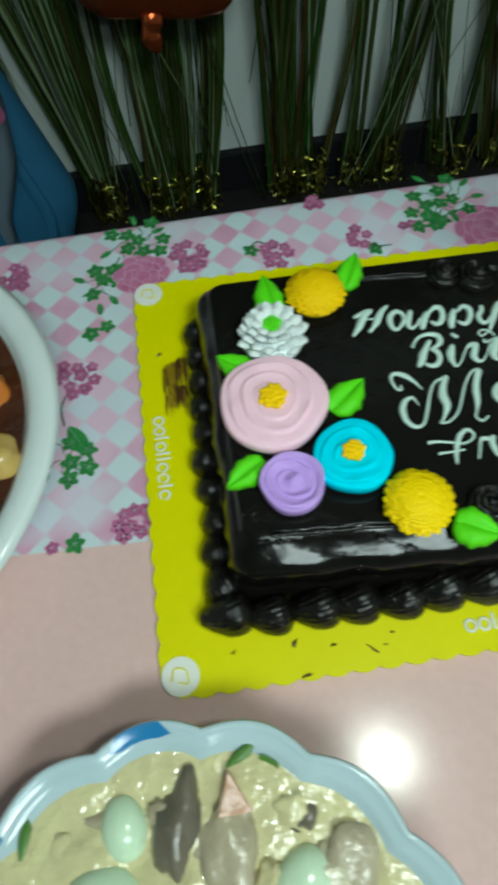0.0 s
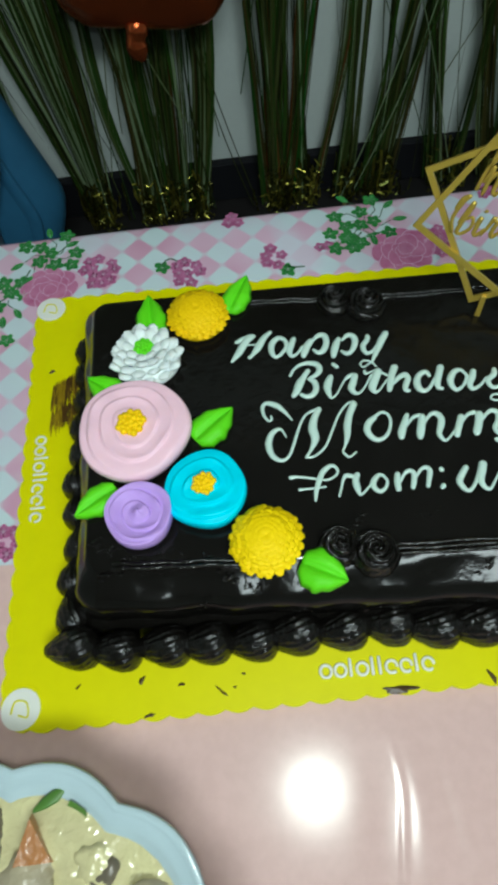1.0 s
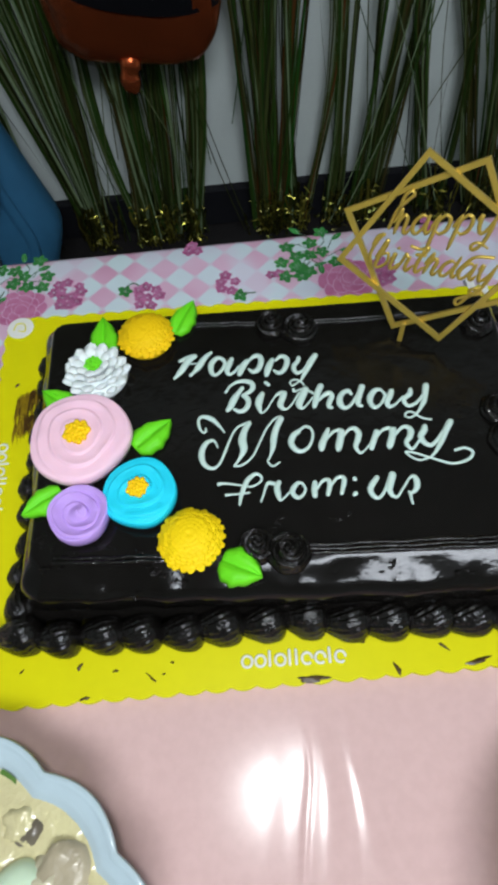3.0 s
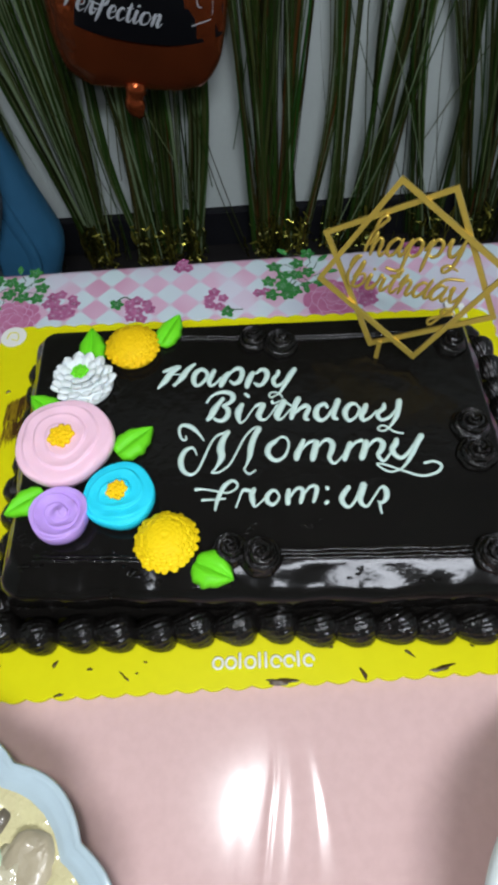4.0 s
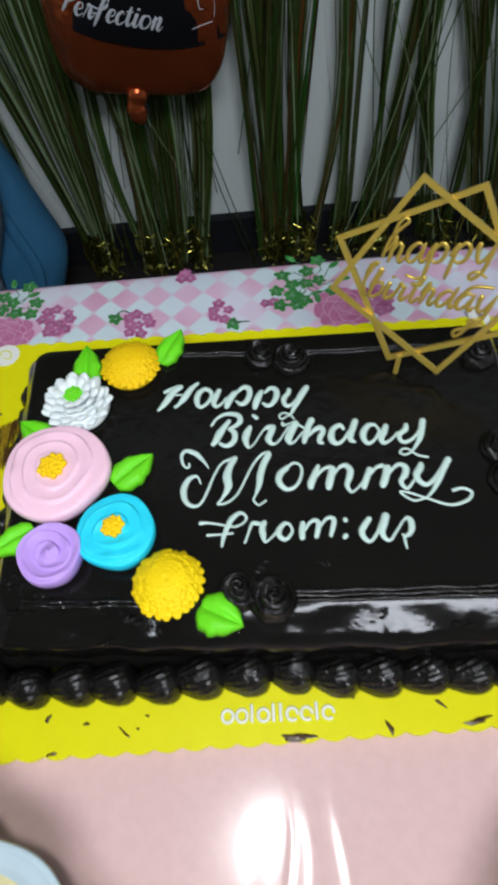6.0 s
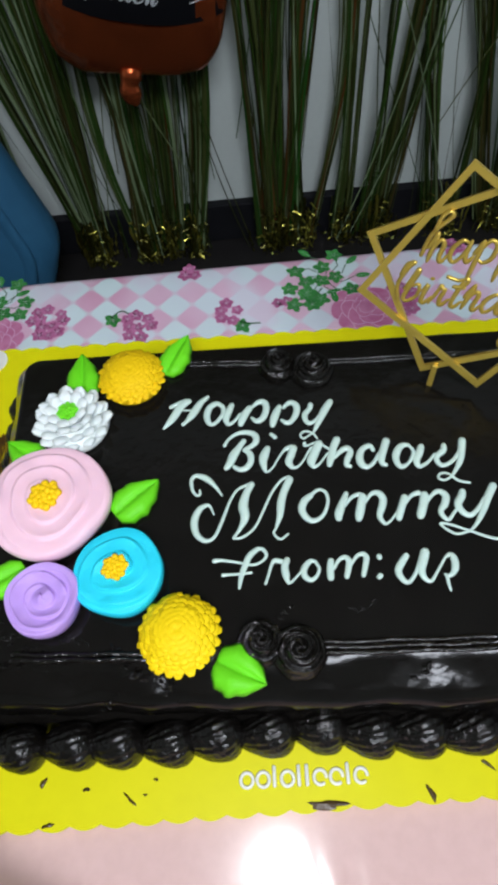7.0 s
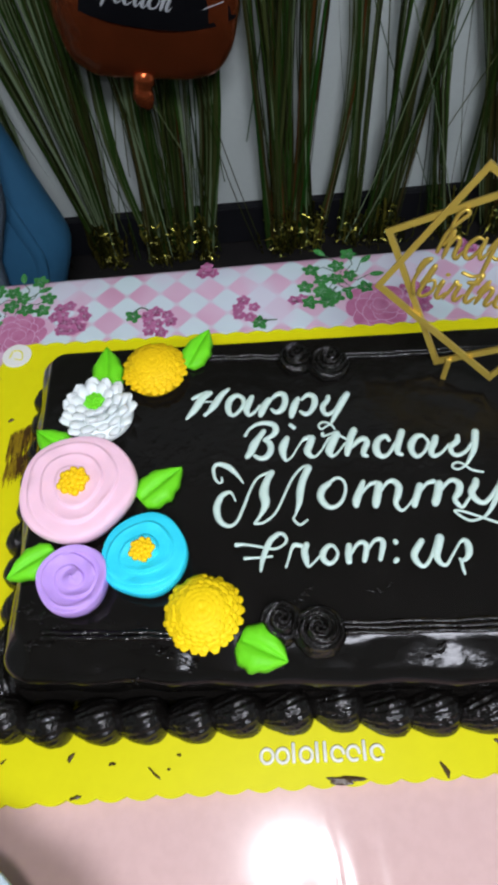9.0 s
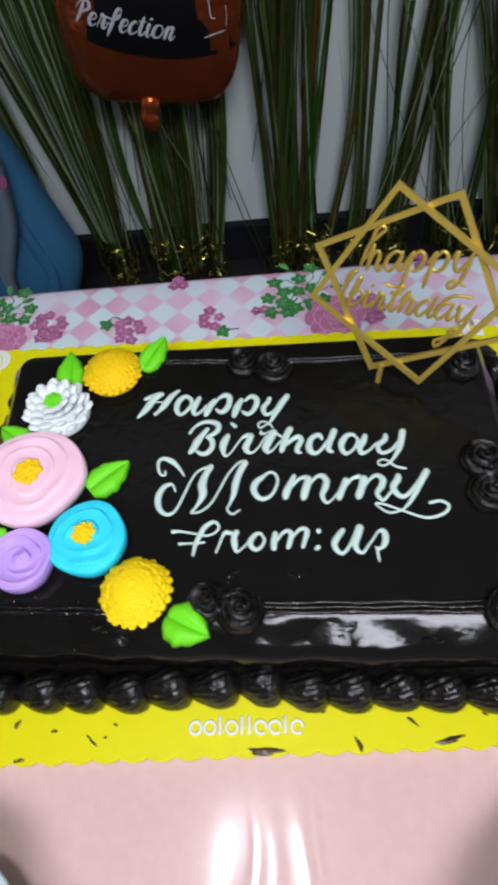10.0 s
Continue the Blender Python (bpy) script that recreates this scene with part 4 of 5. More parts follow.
SHELL = shell_mesh()
rg = random.Random(3)
runs = (((0.021, -0.2437), (0.372, -0.2575), 15), ((0.3630, -0.246), (0.3655, -0.044), 11), ((0.362, -0.0385), (0.036, -0.0320), 14), ((0.0345, -0.040), (0.0280, -0.236), 10))
for a, b, count in runs:
    size = 0.84 if count in (10, 11) else 1.0
    a, b = Vector(a), Vector(b)
    turn = math.degrees(math.atan2((b - a).y, (b - a).x))
    for k in range(count):
        p = a.lerp(b, (k + 0.5) / count)
        again("shell", SHELL, cake, pose(p.x + rg.uniform(-0.0012, 0.0012), p.y + rg.uniform(-0.001, 0.001), BOARD + 0.0002, rg.uniform(-12, 12), 0, turn + rg.uniform(-9, 9)) @ Matrix.Scale(size * rg.uniform(0.94, 1.06), 4))


# rosettes and piped lines on the top
def rosette_mesh(r, seed):
    loops = []
    for k in range(34):
        q = 1 - k / 34
        loop = []
        for j in range(60):
            a = 2 * math.pi * j / 60
            w = 1 + 0.02 * math.cos(7 * a + seed) * q
            swirl = math.cos(2 * math.pi * (q * 3.4) - 2 * a + seed)
            fine = math.cos(2 * math.pi * (q * 9.0) - 3 * a)
            z = 0.0095 * (1 - q**2.2) ** 0.8 + (0.0014 * swirl + 0.0006 * fine) * min(1, 4 * (1 - q))
            loop.append((r * q * w * math.cos(a), r * q * w * math.sin(a), z))
        loops.append(loop)
    return mesh_of("rosette", rings(bmesh.new(), loops), CHOC_PIPED)


ROSETTES = [rosette_mesh(0.0125, 0), rosette_mesh(0.0108, 2)]
for k, (x, y) in enumerate(((0.194, -0.062), (0.213, -0.067), (0.173, -0.216), (0.190, -0.221), (0.328, -0.077), (0.326, -0.143), (0.325, -0.164), (0.320, -0.228))):
    again("rosette", ROSETTES[(k + 1) % 2 if k in (0, 2, 4) else 0], cake, pose(x, y, Z1 + 0.0002, 0, 0, 47 * k))
for x0, y0, x1, y1, count in ((0.200, -0.2225, 0.309, -0.2275, 3), (0.222, -0.0630, 0.322, -0.0660, 2), (0.132, -0.0545, 0.186, -0.0595, 2), (0.060, -0.2150, 0.128, -0.2195, 2)):
    for j in range(count):
        bm = bmesh.new()
        line = [Vector((x0 + (x1 - x0) * k / 24, y0 + (y1 - y0) * k / 24 + 0.0024 * j + 0.0003 * math.sin(k * 0.8 + j), Z1 + 0.0003 + 0.0002 * math.sin(k * 0.5))) for k in range(25)]
        sweep(bm, line, 0.0012, sides=8)
        part("piped_line", bm, CHOC_PIPED, cake)


# rough specks left in the glaze along the front
rg = random.Random(12)
bm = bmesh.new()
spots = [(0.060, -0.205), (0.066, -0.211), (0.052, -0.202), (0.056, -0.196), (0.074, -0.214), (0.108, -0.214), (0.122, -0.219), (0.055, -0.218), (0.088, -0.208), (0.118, -0.226), (0.128, -0.231), (0.150, -0.205), (0.182, -0.205), (0.222, -0.203), (0.245, -0.232), (0.285, -0.238), (0.100, -0.236), (0.170, -0.235), (0.335, -0.205), (0.338, -0.190)]
for cx, cy in spots:
    tilt = rg.uniform(-0.6, 0.6)
    for _ in range(rg.randint(6, 14)):
        u, v = rg.gauss(0, 0.0032), rg.gauss(0, 0.0011)
        x, y = cx + u * math.cos(tilt) - v * math.sin(tilt), cy + u * math.sin(tilt) + v * math.cos(tilt)
        z = Z1 - max(0.0, -0.224 - y) * 0.42 - 0.0001
        bmesh.ops.create_icosphere(bm, subdivisions=1, radius=rg.uniform(0.0004, 0.0010), matrix=pose(x, y, z, 0, 0, rg.uniform(-50, 50)) @ Matrix.Diagonal((1.9, 0.8, 0.7, 1)))
tagged(part("glaze_specks", bm, CHOC_PIPED, cake), kind="stuff")


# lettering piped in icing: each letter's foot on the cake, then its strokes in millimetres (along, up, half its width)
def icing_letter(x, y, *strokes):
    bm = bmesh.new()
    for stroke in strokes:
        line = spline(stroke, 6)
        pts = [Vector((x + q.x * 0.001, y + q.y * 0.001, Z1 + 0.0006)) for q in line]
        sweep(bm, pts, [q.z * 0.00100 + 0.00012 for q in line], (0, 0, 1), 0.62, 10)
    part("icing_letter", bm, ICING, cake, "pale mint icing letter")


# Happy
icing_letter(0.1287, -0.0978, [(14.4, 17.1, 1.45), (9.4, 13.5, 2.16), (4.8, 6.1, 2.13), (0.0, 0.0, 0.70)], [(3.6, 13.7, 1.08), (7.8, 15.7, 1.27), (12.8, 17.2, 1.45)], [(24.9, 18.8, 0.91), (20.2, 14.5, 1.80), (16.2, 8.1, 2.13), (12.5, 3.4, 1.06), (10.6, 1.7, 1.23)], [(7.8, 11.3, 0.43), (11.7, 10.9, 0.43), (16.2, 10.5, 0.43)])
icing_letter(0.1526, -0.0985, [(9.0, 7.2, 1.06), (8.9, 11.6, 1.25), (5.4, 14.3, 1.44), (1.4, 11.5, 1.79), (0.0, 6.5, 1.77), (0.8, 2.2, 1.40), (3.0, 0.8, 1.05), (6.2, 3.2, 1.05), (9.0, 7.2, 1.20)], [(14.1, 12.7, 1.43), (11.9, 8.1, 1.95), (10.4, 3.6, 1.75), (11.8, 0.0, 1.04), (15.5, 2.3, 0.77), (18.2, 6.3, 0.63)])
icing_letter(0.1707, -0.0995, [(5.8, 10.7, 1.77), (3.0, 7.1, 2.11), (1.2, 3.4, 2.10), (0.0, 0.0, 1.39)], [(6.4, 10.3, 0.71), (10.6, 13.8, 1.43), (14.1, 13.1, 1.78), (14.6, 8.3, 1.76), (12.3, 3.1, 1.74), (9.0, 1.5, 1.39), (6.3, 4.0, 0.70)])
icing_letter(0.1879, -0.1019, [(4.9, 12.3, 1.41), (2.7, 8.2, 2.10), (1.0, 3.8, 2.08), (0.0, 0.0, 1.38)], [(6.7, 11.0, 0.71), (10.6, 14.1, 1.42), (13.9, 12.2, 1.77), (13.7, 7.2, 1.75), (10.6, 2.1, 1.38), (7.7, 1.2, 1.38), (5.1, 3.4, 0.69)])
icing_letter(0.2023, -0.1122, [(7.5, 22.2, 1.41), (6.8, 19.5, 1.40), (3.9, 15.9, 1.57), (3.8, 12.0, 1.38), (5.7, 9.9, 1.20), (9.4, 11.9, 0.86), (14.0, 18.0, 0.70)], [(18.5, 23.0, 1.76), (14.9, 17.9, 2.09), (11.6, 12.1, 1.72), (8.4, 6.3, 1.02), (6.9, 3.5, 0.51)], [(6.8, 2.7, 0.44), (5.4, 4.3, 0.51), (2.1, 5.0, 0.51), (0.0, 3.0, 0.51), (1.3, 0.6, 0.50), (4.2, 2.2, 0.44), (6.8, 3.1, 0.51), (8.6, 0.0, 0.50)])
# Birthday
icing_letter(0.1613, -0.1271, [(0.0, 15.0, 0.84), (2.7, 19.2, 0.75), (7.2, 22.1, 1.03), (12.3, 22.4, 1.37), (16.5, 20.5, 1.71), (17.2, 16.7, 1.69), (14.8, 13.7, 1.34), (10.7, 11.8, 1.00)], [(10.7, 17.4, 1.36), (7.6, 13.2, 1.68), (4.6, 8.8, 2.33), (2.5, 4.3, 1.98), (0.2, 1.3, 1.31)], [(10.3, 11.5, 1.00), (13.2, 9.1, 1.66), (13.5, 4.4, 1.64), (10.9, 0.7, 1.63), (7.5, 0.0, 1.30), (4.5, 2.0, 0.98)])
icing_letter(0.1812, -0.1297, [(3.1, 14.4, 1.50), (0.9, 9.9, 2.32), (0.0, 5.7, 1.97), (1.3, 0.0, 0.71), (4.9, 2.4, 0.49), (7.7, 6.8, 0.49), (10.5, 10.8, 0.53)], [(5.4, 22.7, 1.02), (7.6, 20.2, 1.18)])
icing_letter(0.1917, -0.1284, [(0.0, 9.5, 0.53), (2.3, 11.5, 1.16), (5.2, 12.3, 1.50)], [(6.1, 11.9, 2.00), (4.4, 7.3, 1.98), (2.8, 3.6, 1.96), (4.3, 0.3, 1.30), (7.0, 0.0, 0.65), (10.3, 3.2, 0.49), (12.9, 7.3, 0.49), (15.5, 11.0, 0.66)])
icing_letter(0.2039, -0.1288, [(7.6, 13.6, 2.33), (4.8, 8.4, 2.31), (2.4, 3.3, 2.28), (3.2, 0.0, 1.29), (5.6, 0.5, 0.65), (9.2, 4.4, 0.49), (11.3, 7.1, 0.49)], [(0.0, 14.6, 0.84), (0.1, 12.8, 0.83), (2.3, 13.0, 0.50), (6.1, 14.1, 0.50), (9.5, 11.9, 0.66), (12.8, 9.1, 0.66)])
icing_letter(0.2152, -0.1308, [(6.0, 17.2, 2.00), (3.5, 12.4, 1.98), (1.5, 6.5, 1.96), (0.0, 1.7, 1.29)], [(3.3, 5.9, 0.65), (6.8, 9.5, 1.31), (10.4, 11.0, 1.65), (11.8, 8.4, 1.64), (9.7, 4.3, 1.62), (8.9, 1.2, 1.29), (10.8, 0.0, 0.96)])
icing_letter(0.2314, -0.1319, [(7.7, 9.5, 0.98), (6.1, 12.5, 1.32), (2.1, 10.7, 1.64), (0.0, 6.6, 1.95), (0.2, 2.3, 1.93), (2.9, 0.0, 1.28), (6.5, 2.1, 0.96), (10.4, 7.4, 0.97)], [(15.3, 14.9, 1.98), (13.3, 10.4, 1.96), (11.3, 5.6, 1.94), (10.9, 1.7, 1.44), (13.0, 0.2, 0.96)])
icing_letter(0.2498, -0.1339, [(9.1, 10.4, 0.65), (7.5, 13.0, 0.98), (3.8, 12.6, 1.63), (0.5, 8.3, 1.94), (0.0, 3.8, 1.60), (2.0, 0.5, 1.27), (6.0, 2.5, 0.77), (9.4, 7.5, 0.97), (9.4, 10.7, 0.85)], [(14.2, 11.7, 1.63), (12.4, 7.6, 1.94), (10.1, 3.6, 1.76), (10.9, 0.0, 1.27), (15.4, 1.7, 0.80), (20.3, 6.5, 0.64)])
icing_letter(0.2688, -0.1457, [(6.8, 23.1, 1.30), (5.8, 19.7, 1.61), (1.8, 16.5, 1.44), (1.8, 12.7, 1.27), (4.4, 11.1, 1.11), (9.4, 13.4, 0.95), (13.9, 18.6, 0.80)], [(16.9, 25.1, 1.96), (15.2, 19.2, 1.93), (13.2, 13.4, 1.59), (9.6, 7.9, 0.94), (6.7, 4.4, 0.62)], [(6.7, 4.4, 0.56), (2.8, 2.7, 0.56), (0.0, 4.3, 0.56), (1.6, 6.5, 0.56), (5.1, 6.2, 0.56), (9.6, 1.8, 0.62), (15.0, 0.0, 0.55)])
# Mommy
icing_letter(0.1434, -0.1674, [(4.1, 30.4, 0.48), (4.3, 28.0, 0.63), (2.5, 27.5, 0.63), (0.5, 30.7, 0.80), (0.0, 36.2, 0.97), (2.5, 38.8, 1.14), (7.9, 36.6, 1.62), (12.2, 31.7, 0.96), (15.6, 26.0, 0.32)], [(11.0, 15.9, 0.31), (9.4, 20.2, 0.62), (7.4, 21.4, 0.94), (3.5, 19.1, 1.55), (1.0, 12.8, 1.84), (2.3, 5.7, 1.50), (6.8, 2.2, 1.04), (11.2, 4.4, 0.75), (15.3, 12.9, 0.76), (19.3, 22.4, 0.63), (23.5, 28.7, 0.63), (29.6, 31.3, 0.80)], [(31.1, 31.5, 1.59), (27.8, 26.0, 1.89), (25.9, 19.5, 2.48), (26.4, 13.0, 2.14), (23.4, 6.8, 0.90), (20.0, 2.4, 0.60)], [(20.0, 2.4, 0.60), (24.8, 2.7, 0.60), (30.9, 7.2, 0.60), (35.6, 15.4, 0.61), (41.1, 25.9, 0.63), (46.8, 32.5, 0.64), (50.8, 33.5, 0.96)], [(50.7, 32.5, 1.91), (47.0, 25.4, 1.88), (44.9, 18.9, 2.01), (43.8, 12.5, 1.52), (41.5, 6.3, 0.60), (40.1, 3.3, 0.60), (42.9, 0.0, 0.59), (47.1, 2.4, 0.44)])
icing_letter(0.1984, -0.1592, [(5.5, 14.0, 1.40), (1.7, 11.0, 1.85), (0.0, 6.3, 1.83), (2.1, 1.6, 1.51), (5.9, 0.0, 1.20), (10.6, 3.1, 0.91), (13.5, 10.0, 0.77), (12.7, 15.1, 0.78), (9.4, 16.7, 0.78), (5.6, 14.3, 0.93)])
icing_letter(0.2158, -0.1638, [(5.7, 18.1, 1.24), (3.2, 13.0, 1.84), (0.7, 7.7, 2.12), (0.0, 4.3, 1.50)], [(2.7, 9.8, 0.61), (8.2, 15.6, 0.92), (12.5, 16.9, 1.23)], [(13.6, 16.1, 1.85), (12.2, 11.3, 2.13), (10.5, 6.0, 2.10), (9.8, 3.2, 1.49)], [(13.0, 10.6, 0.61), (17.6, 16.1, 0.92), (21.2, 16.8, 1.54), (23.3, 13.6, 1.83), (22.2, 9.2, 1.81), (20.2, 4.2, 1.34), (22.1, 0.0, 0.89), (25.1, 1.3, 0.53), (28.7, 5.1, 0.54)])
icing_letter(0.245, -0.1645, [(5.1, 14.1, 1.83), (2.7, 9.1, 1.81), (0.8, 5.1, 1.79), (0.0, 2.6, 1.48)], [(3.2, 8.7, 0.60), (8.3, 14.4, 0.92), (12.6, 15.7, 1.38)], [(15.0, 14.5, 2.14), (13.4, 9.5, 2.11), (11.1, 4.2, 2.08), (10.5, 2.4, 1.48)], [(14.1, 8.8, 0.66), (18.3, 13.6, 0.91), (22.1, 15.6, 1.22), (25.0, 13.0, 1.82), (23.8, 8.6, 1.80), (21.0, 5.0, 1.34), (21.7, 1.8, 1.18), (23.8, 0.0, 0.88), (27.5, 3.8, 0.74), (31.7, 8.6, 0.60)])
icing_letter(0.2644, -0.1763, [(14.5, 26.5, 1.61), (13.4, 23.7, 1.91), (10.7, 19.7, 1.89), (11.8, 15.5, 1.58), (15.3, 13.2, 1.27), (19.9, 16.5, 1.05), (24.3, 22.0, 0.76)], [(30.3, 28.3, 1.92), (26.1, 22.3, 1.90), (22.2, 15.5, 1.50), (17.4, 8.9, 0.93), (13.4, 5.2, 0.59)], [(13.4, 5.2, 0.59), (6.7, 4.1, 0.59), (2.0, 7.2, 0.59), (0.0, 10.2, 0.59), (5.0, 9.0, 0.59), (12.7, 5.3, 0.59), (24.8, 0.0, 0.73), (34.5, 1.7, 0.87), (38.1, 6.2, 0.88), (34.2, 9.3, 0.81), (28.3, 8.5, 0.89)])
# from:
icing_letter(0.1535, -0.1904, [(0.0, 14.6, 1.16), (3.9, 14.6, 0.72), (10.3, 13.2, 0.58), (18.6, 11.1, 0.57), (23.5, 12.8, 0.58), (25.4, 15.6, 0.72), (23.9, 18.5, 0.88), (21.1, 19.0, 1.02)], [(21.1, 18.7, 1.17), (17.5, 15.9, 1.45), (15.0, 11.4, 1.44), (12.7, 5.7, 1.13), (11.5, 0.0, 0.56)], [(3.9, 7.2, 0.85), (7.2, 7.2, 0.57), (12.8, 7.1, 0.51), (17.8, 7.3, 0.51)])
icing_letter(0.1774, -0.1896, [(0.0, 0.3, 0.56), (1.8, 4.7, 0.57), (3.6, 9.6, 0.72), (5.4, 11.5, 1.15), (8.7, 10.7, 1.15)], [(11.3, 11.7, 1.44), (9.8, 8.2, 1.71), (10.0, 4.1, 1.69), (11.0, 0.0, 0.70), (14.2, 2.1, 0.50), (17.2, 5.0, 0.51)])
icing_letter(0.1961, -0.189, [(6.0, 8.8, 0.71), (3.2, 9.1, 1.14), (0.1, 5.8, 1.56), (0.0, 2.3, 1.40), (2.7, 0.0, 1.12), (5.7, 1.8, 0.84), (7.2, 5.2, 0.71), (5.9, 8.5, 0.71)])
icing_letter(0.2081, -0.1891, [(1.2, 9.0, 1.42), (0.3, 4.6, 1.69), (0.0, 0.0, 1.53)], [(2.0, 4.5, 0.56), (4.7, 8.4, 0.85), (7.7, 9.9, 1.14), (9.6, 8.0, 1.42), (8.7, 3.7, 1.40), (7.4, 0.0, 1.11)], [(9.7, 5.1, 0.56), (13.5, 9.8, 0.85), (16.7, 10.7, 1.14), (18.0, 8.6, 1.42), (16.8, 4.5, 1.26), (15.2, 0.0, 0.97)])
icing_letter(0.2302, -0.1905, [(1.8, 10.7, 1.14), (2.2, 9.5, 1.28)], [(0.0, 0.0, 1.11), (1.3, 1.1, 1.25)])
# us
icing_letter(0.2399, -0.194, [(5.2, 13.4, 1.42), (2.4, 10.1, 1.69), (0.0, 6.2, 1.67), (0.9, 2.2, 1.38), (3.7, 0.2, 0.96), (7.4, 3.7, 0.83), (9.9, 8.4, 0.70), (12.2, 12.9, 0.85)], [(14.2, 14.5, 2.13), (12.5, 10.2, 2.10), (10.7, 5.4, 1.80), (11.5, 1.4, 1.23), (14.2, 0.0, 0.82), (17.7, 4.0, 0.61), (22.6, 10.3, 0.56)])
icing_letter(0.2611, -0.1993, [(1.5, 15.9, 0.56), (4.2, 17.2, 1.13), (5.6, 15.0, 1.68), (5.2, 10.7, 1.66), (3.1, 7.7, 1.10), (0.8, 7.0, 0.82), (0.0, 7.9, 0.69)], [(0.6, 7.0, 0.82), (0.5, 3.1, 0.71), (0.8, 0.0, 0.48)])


# flowers
def ruffle(x, y, r, mat, turns, high, seed, label, cup=0.0):
    """A rose of overlapping ruffled petal sheets, coiled like a palette-knife flower."""
    flower = new("icing_flower")
    flower.parent, flower["label"] = cake, label
    flower.location = (x, y, Z1)
    loops, around = [], 96
    foot = ((0.80, 0.0), (0.96, 0.002), (1.0, 0.0050), (0.995, 0.0072))
    fold = lambda a: 1 + 0.022 * math.sin(3 * a + seed) + 0.014 * math.sin(5 * a + 2 * seed)
    for s, z in foot:
        loops.append([(r * s * fold(2 * math.pi * j / around) * math.cos(2 * math.pi * j / around), r * s * fold(2 * math.pi * j / around) * math.sin(2 * math.pi * j / around), z * high) for j in range(around)])
    for k in range(1, 54):
        q = 0.99 * (1 - k / 54)
        loop = []
        for j in range(around):
            a = 2 * math.pi * j / around
            lean = q * turns - a / (2 * math.pi) + 0.14 * math.sin(2 * a + seed) + 0.05 * math.sin(3 * a + 3 * seed)
            saw = lean - math.floor(lean)
            ridge = saw**1.5 * min(1.0, (1 - saw) / 0.16) * min(1.0, 3.5 * (1 - q) + 0.25) * (0.55 + 0.9 * max(-0.4, noise.noise(Vector((2.2 * q * math.cos(a) + seed, 2.2 * q * math.sin(a), seed)))))
            z = (0.0078 + (0.0022 - 2.2 * cup) * (1 - q * q) + cup * (q > 0.78) * 0.5 + 1.6 * cup * max(0, 1 - 3.2 * q) + 0.0023 * ridge) * high
            loop.append((r * q * fold(a) * math.cos(a), r * q * fold(a) * math.sin(a), z))
        loops.append(loop)
    part("petals", rings(bmesh.new(), loops), mat, flower)
    return flower


def star_centre(flower, mat, r, z):
    bm = bmesh.new()
    rgn = random.Random(9)
    for k in range(26):
        a, q = k * 2.4, r * math.sqrt(k / 26)
        made = bmesh.ops.create_icosphere(bm, subdivisions=2, radius=r * 0.29, matrix=pose(q * math.cos(a), q * math.sin(a), z + rgn.uniform(0.0, 0.001) + 0.0012 * (1 - q / r)))
    part("flower_centre", bm, mat, flower)


f = ruffle(0.0728, -0.1405, 0.0306, PINK, 4, 1.5, 1, "pink icing rose with a yellow centre")
star_centre(f, AMBER, 0.0072, 0.0152)
f = ruffle(0.1095, -0.1803, 0.0212, CYAN, 3, 1.4, 4, "bright blue icing flower with a yellow centre")
star_centre(f, AMBER, 0.0056, 0.0146)
ruffle(0.0752, -0.1905, 0.0172, LILAC, 3, 1.45, 6, "lilac icing rose", 0.0016)


def petalled(x, y, r, mat, rows_n, label, wide, tip, seed, high=1.0, core_high=1.0):
    """A chrysanthemum: rings of pointed petals that rise towards the middle."""
    flower = new("icing_flower")
    flower.parent, flower["label"] = cake, label
    flower.location = (x, y, Z1)
    rgn = random.Random(seed)
    core = lathe(bmesh.new(), [(r * 0.75, 0), (r * 0.93, 0.002), (r * 0.92 * min(1.0, core_high), 0.0048 * core_high), (r * 0.72 * min(1.0, core_high), 0.0074 * core_high), (r * 0.45, 0.0093 * core_high), (r * 0.1, 0.0097 * core_high)], 36, cap=(True, True))
    part("flower_base", core, mat, flower)
    bm = bmesh.new()
    for ring, (q, z, n, lift) in enumerate(rows_n):
        for k in range(n):
            a = 2 * math.pi * (k + 0.5 * ring) / n + rgn.uniform(-0.06, 0.06)
            d = Vector((math.cos(a), math.sin(a), 0))
            base, end = d * r * (q - 0.42), d * r * q * rgn.uniform(0.96, 1.04)
            base.z, end.z = (z - 0.001) * high, (z + lift) * high
            mid = base.lerp(end, 0.6) + Vector((0, 0, 0.0008))
            sweep(bm, [base, mid, base.lerp(end, 0.85) + Vector((0, 0, 0.0006)), end], [r * wide * 0.7, r * wide, r * wide * (0.85 if len(rows_n) > 5 else 0.62), r * tip], (0, 0, 1), 0.18 if len(rows_n) > 5 else 0.42, 8)
    part("petals", bm, mat, flower)
    return flower


f = petalled(0.080, -0.0915, 0.0205, WHITE_ICING, ((1.05, 0.0030, 13, 0.003), (0.92, 0.0054, 12, 0.004), (0.76, 0.0078, 11, 0.005), (0.58, 0.0098, 9, 0.004)), "white icing chrysanthemum with a green centre", 0.205, 0.006, 2, 1.4, 0.95)
star_centre(f, GREEN, 0.0050, 0.0156)
MUM = ((1.0, 0.0046, 24, 0.0004), (0.95, 0.0062, 27, 0.0004), (0.87, 0.0074, 27, 0.0004), (0.78, 0.0083, 25, 0.0004), (0.68, 0.0090, 22, 0.0004), (0.58, 0.0096, 19, 0.0004), (0.48, 0.0100, 15, 0.0004), (0.37, 0.0103, 11, 0.0004), (0.25, 0.0105, 6, 0.0004))
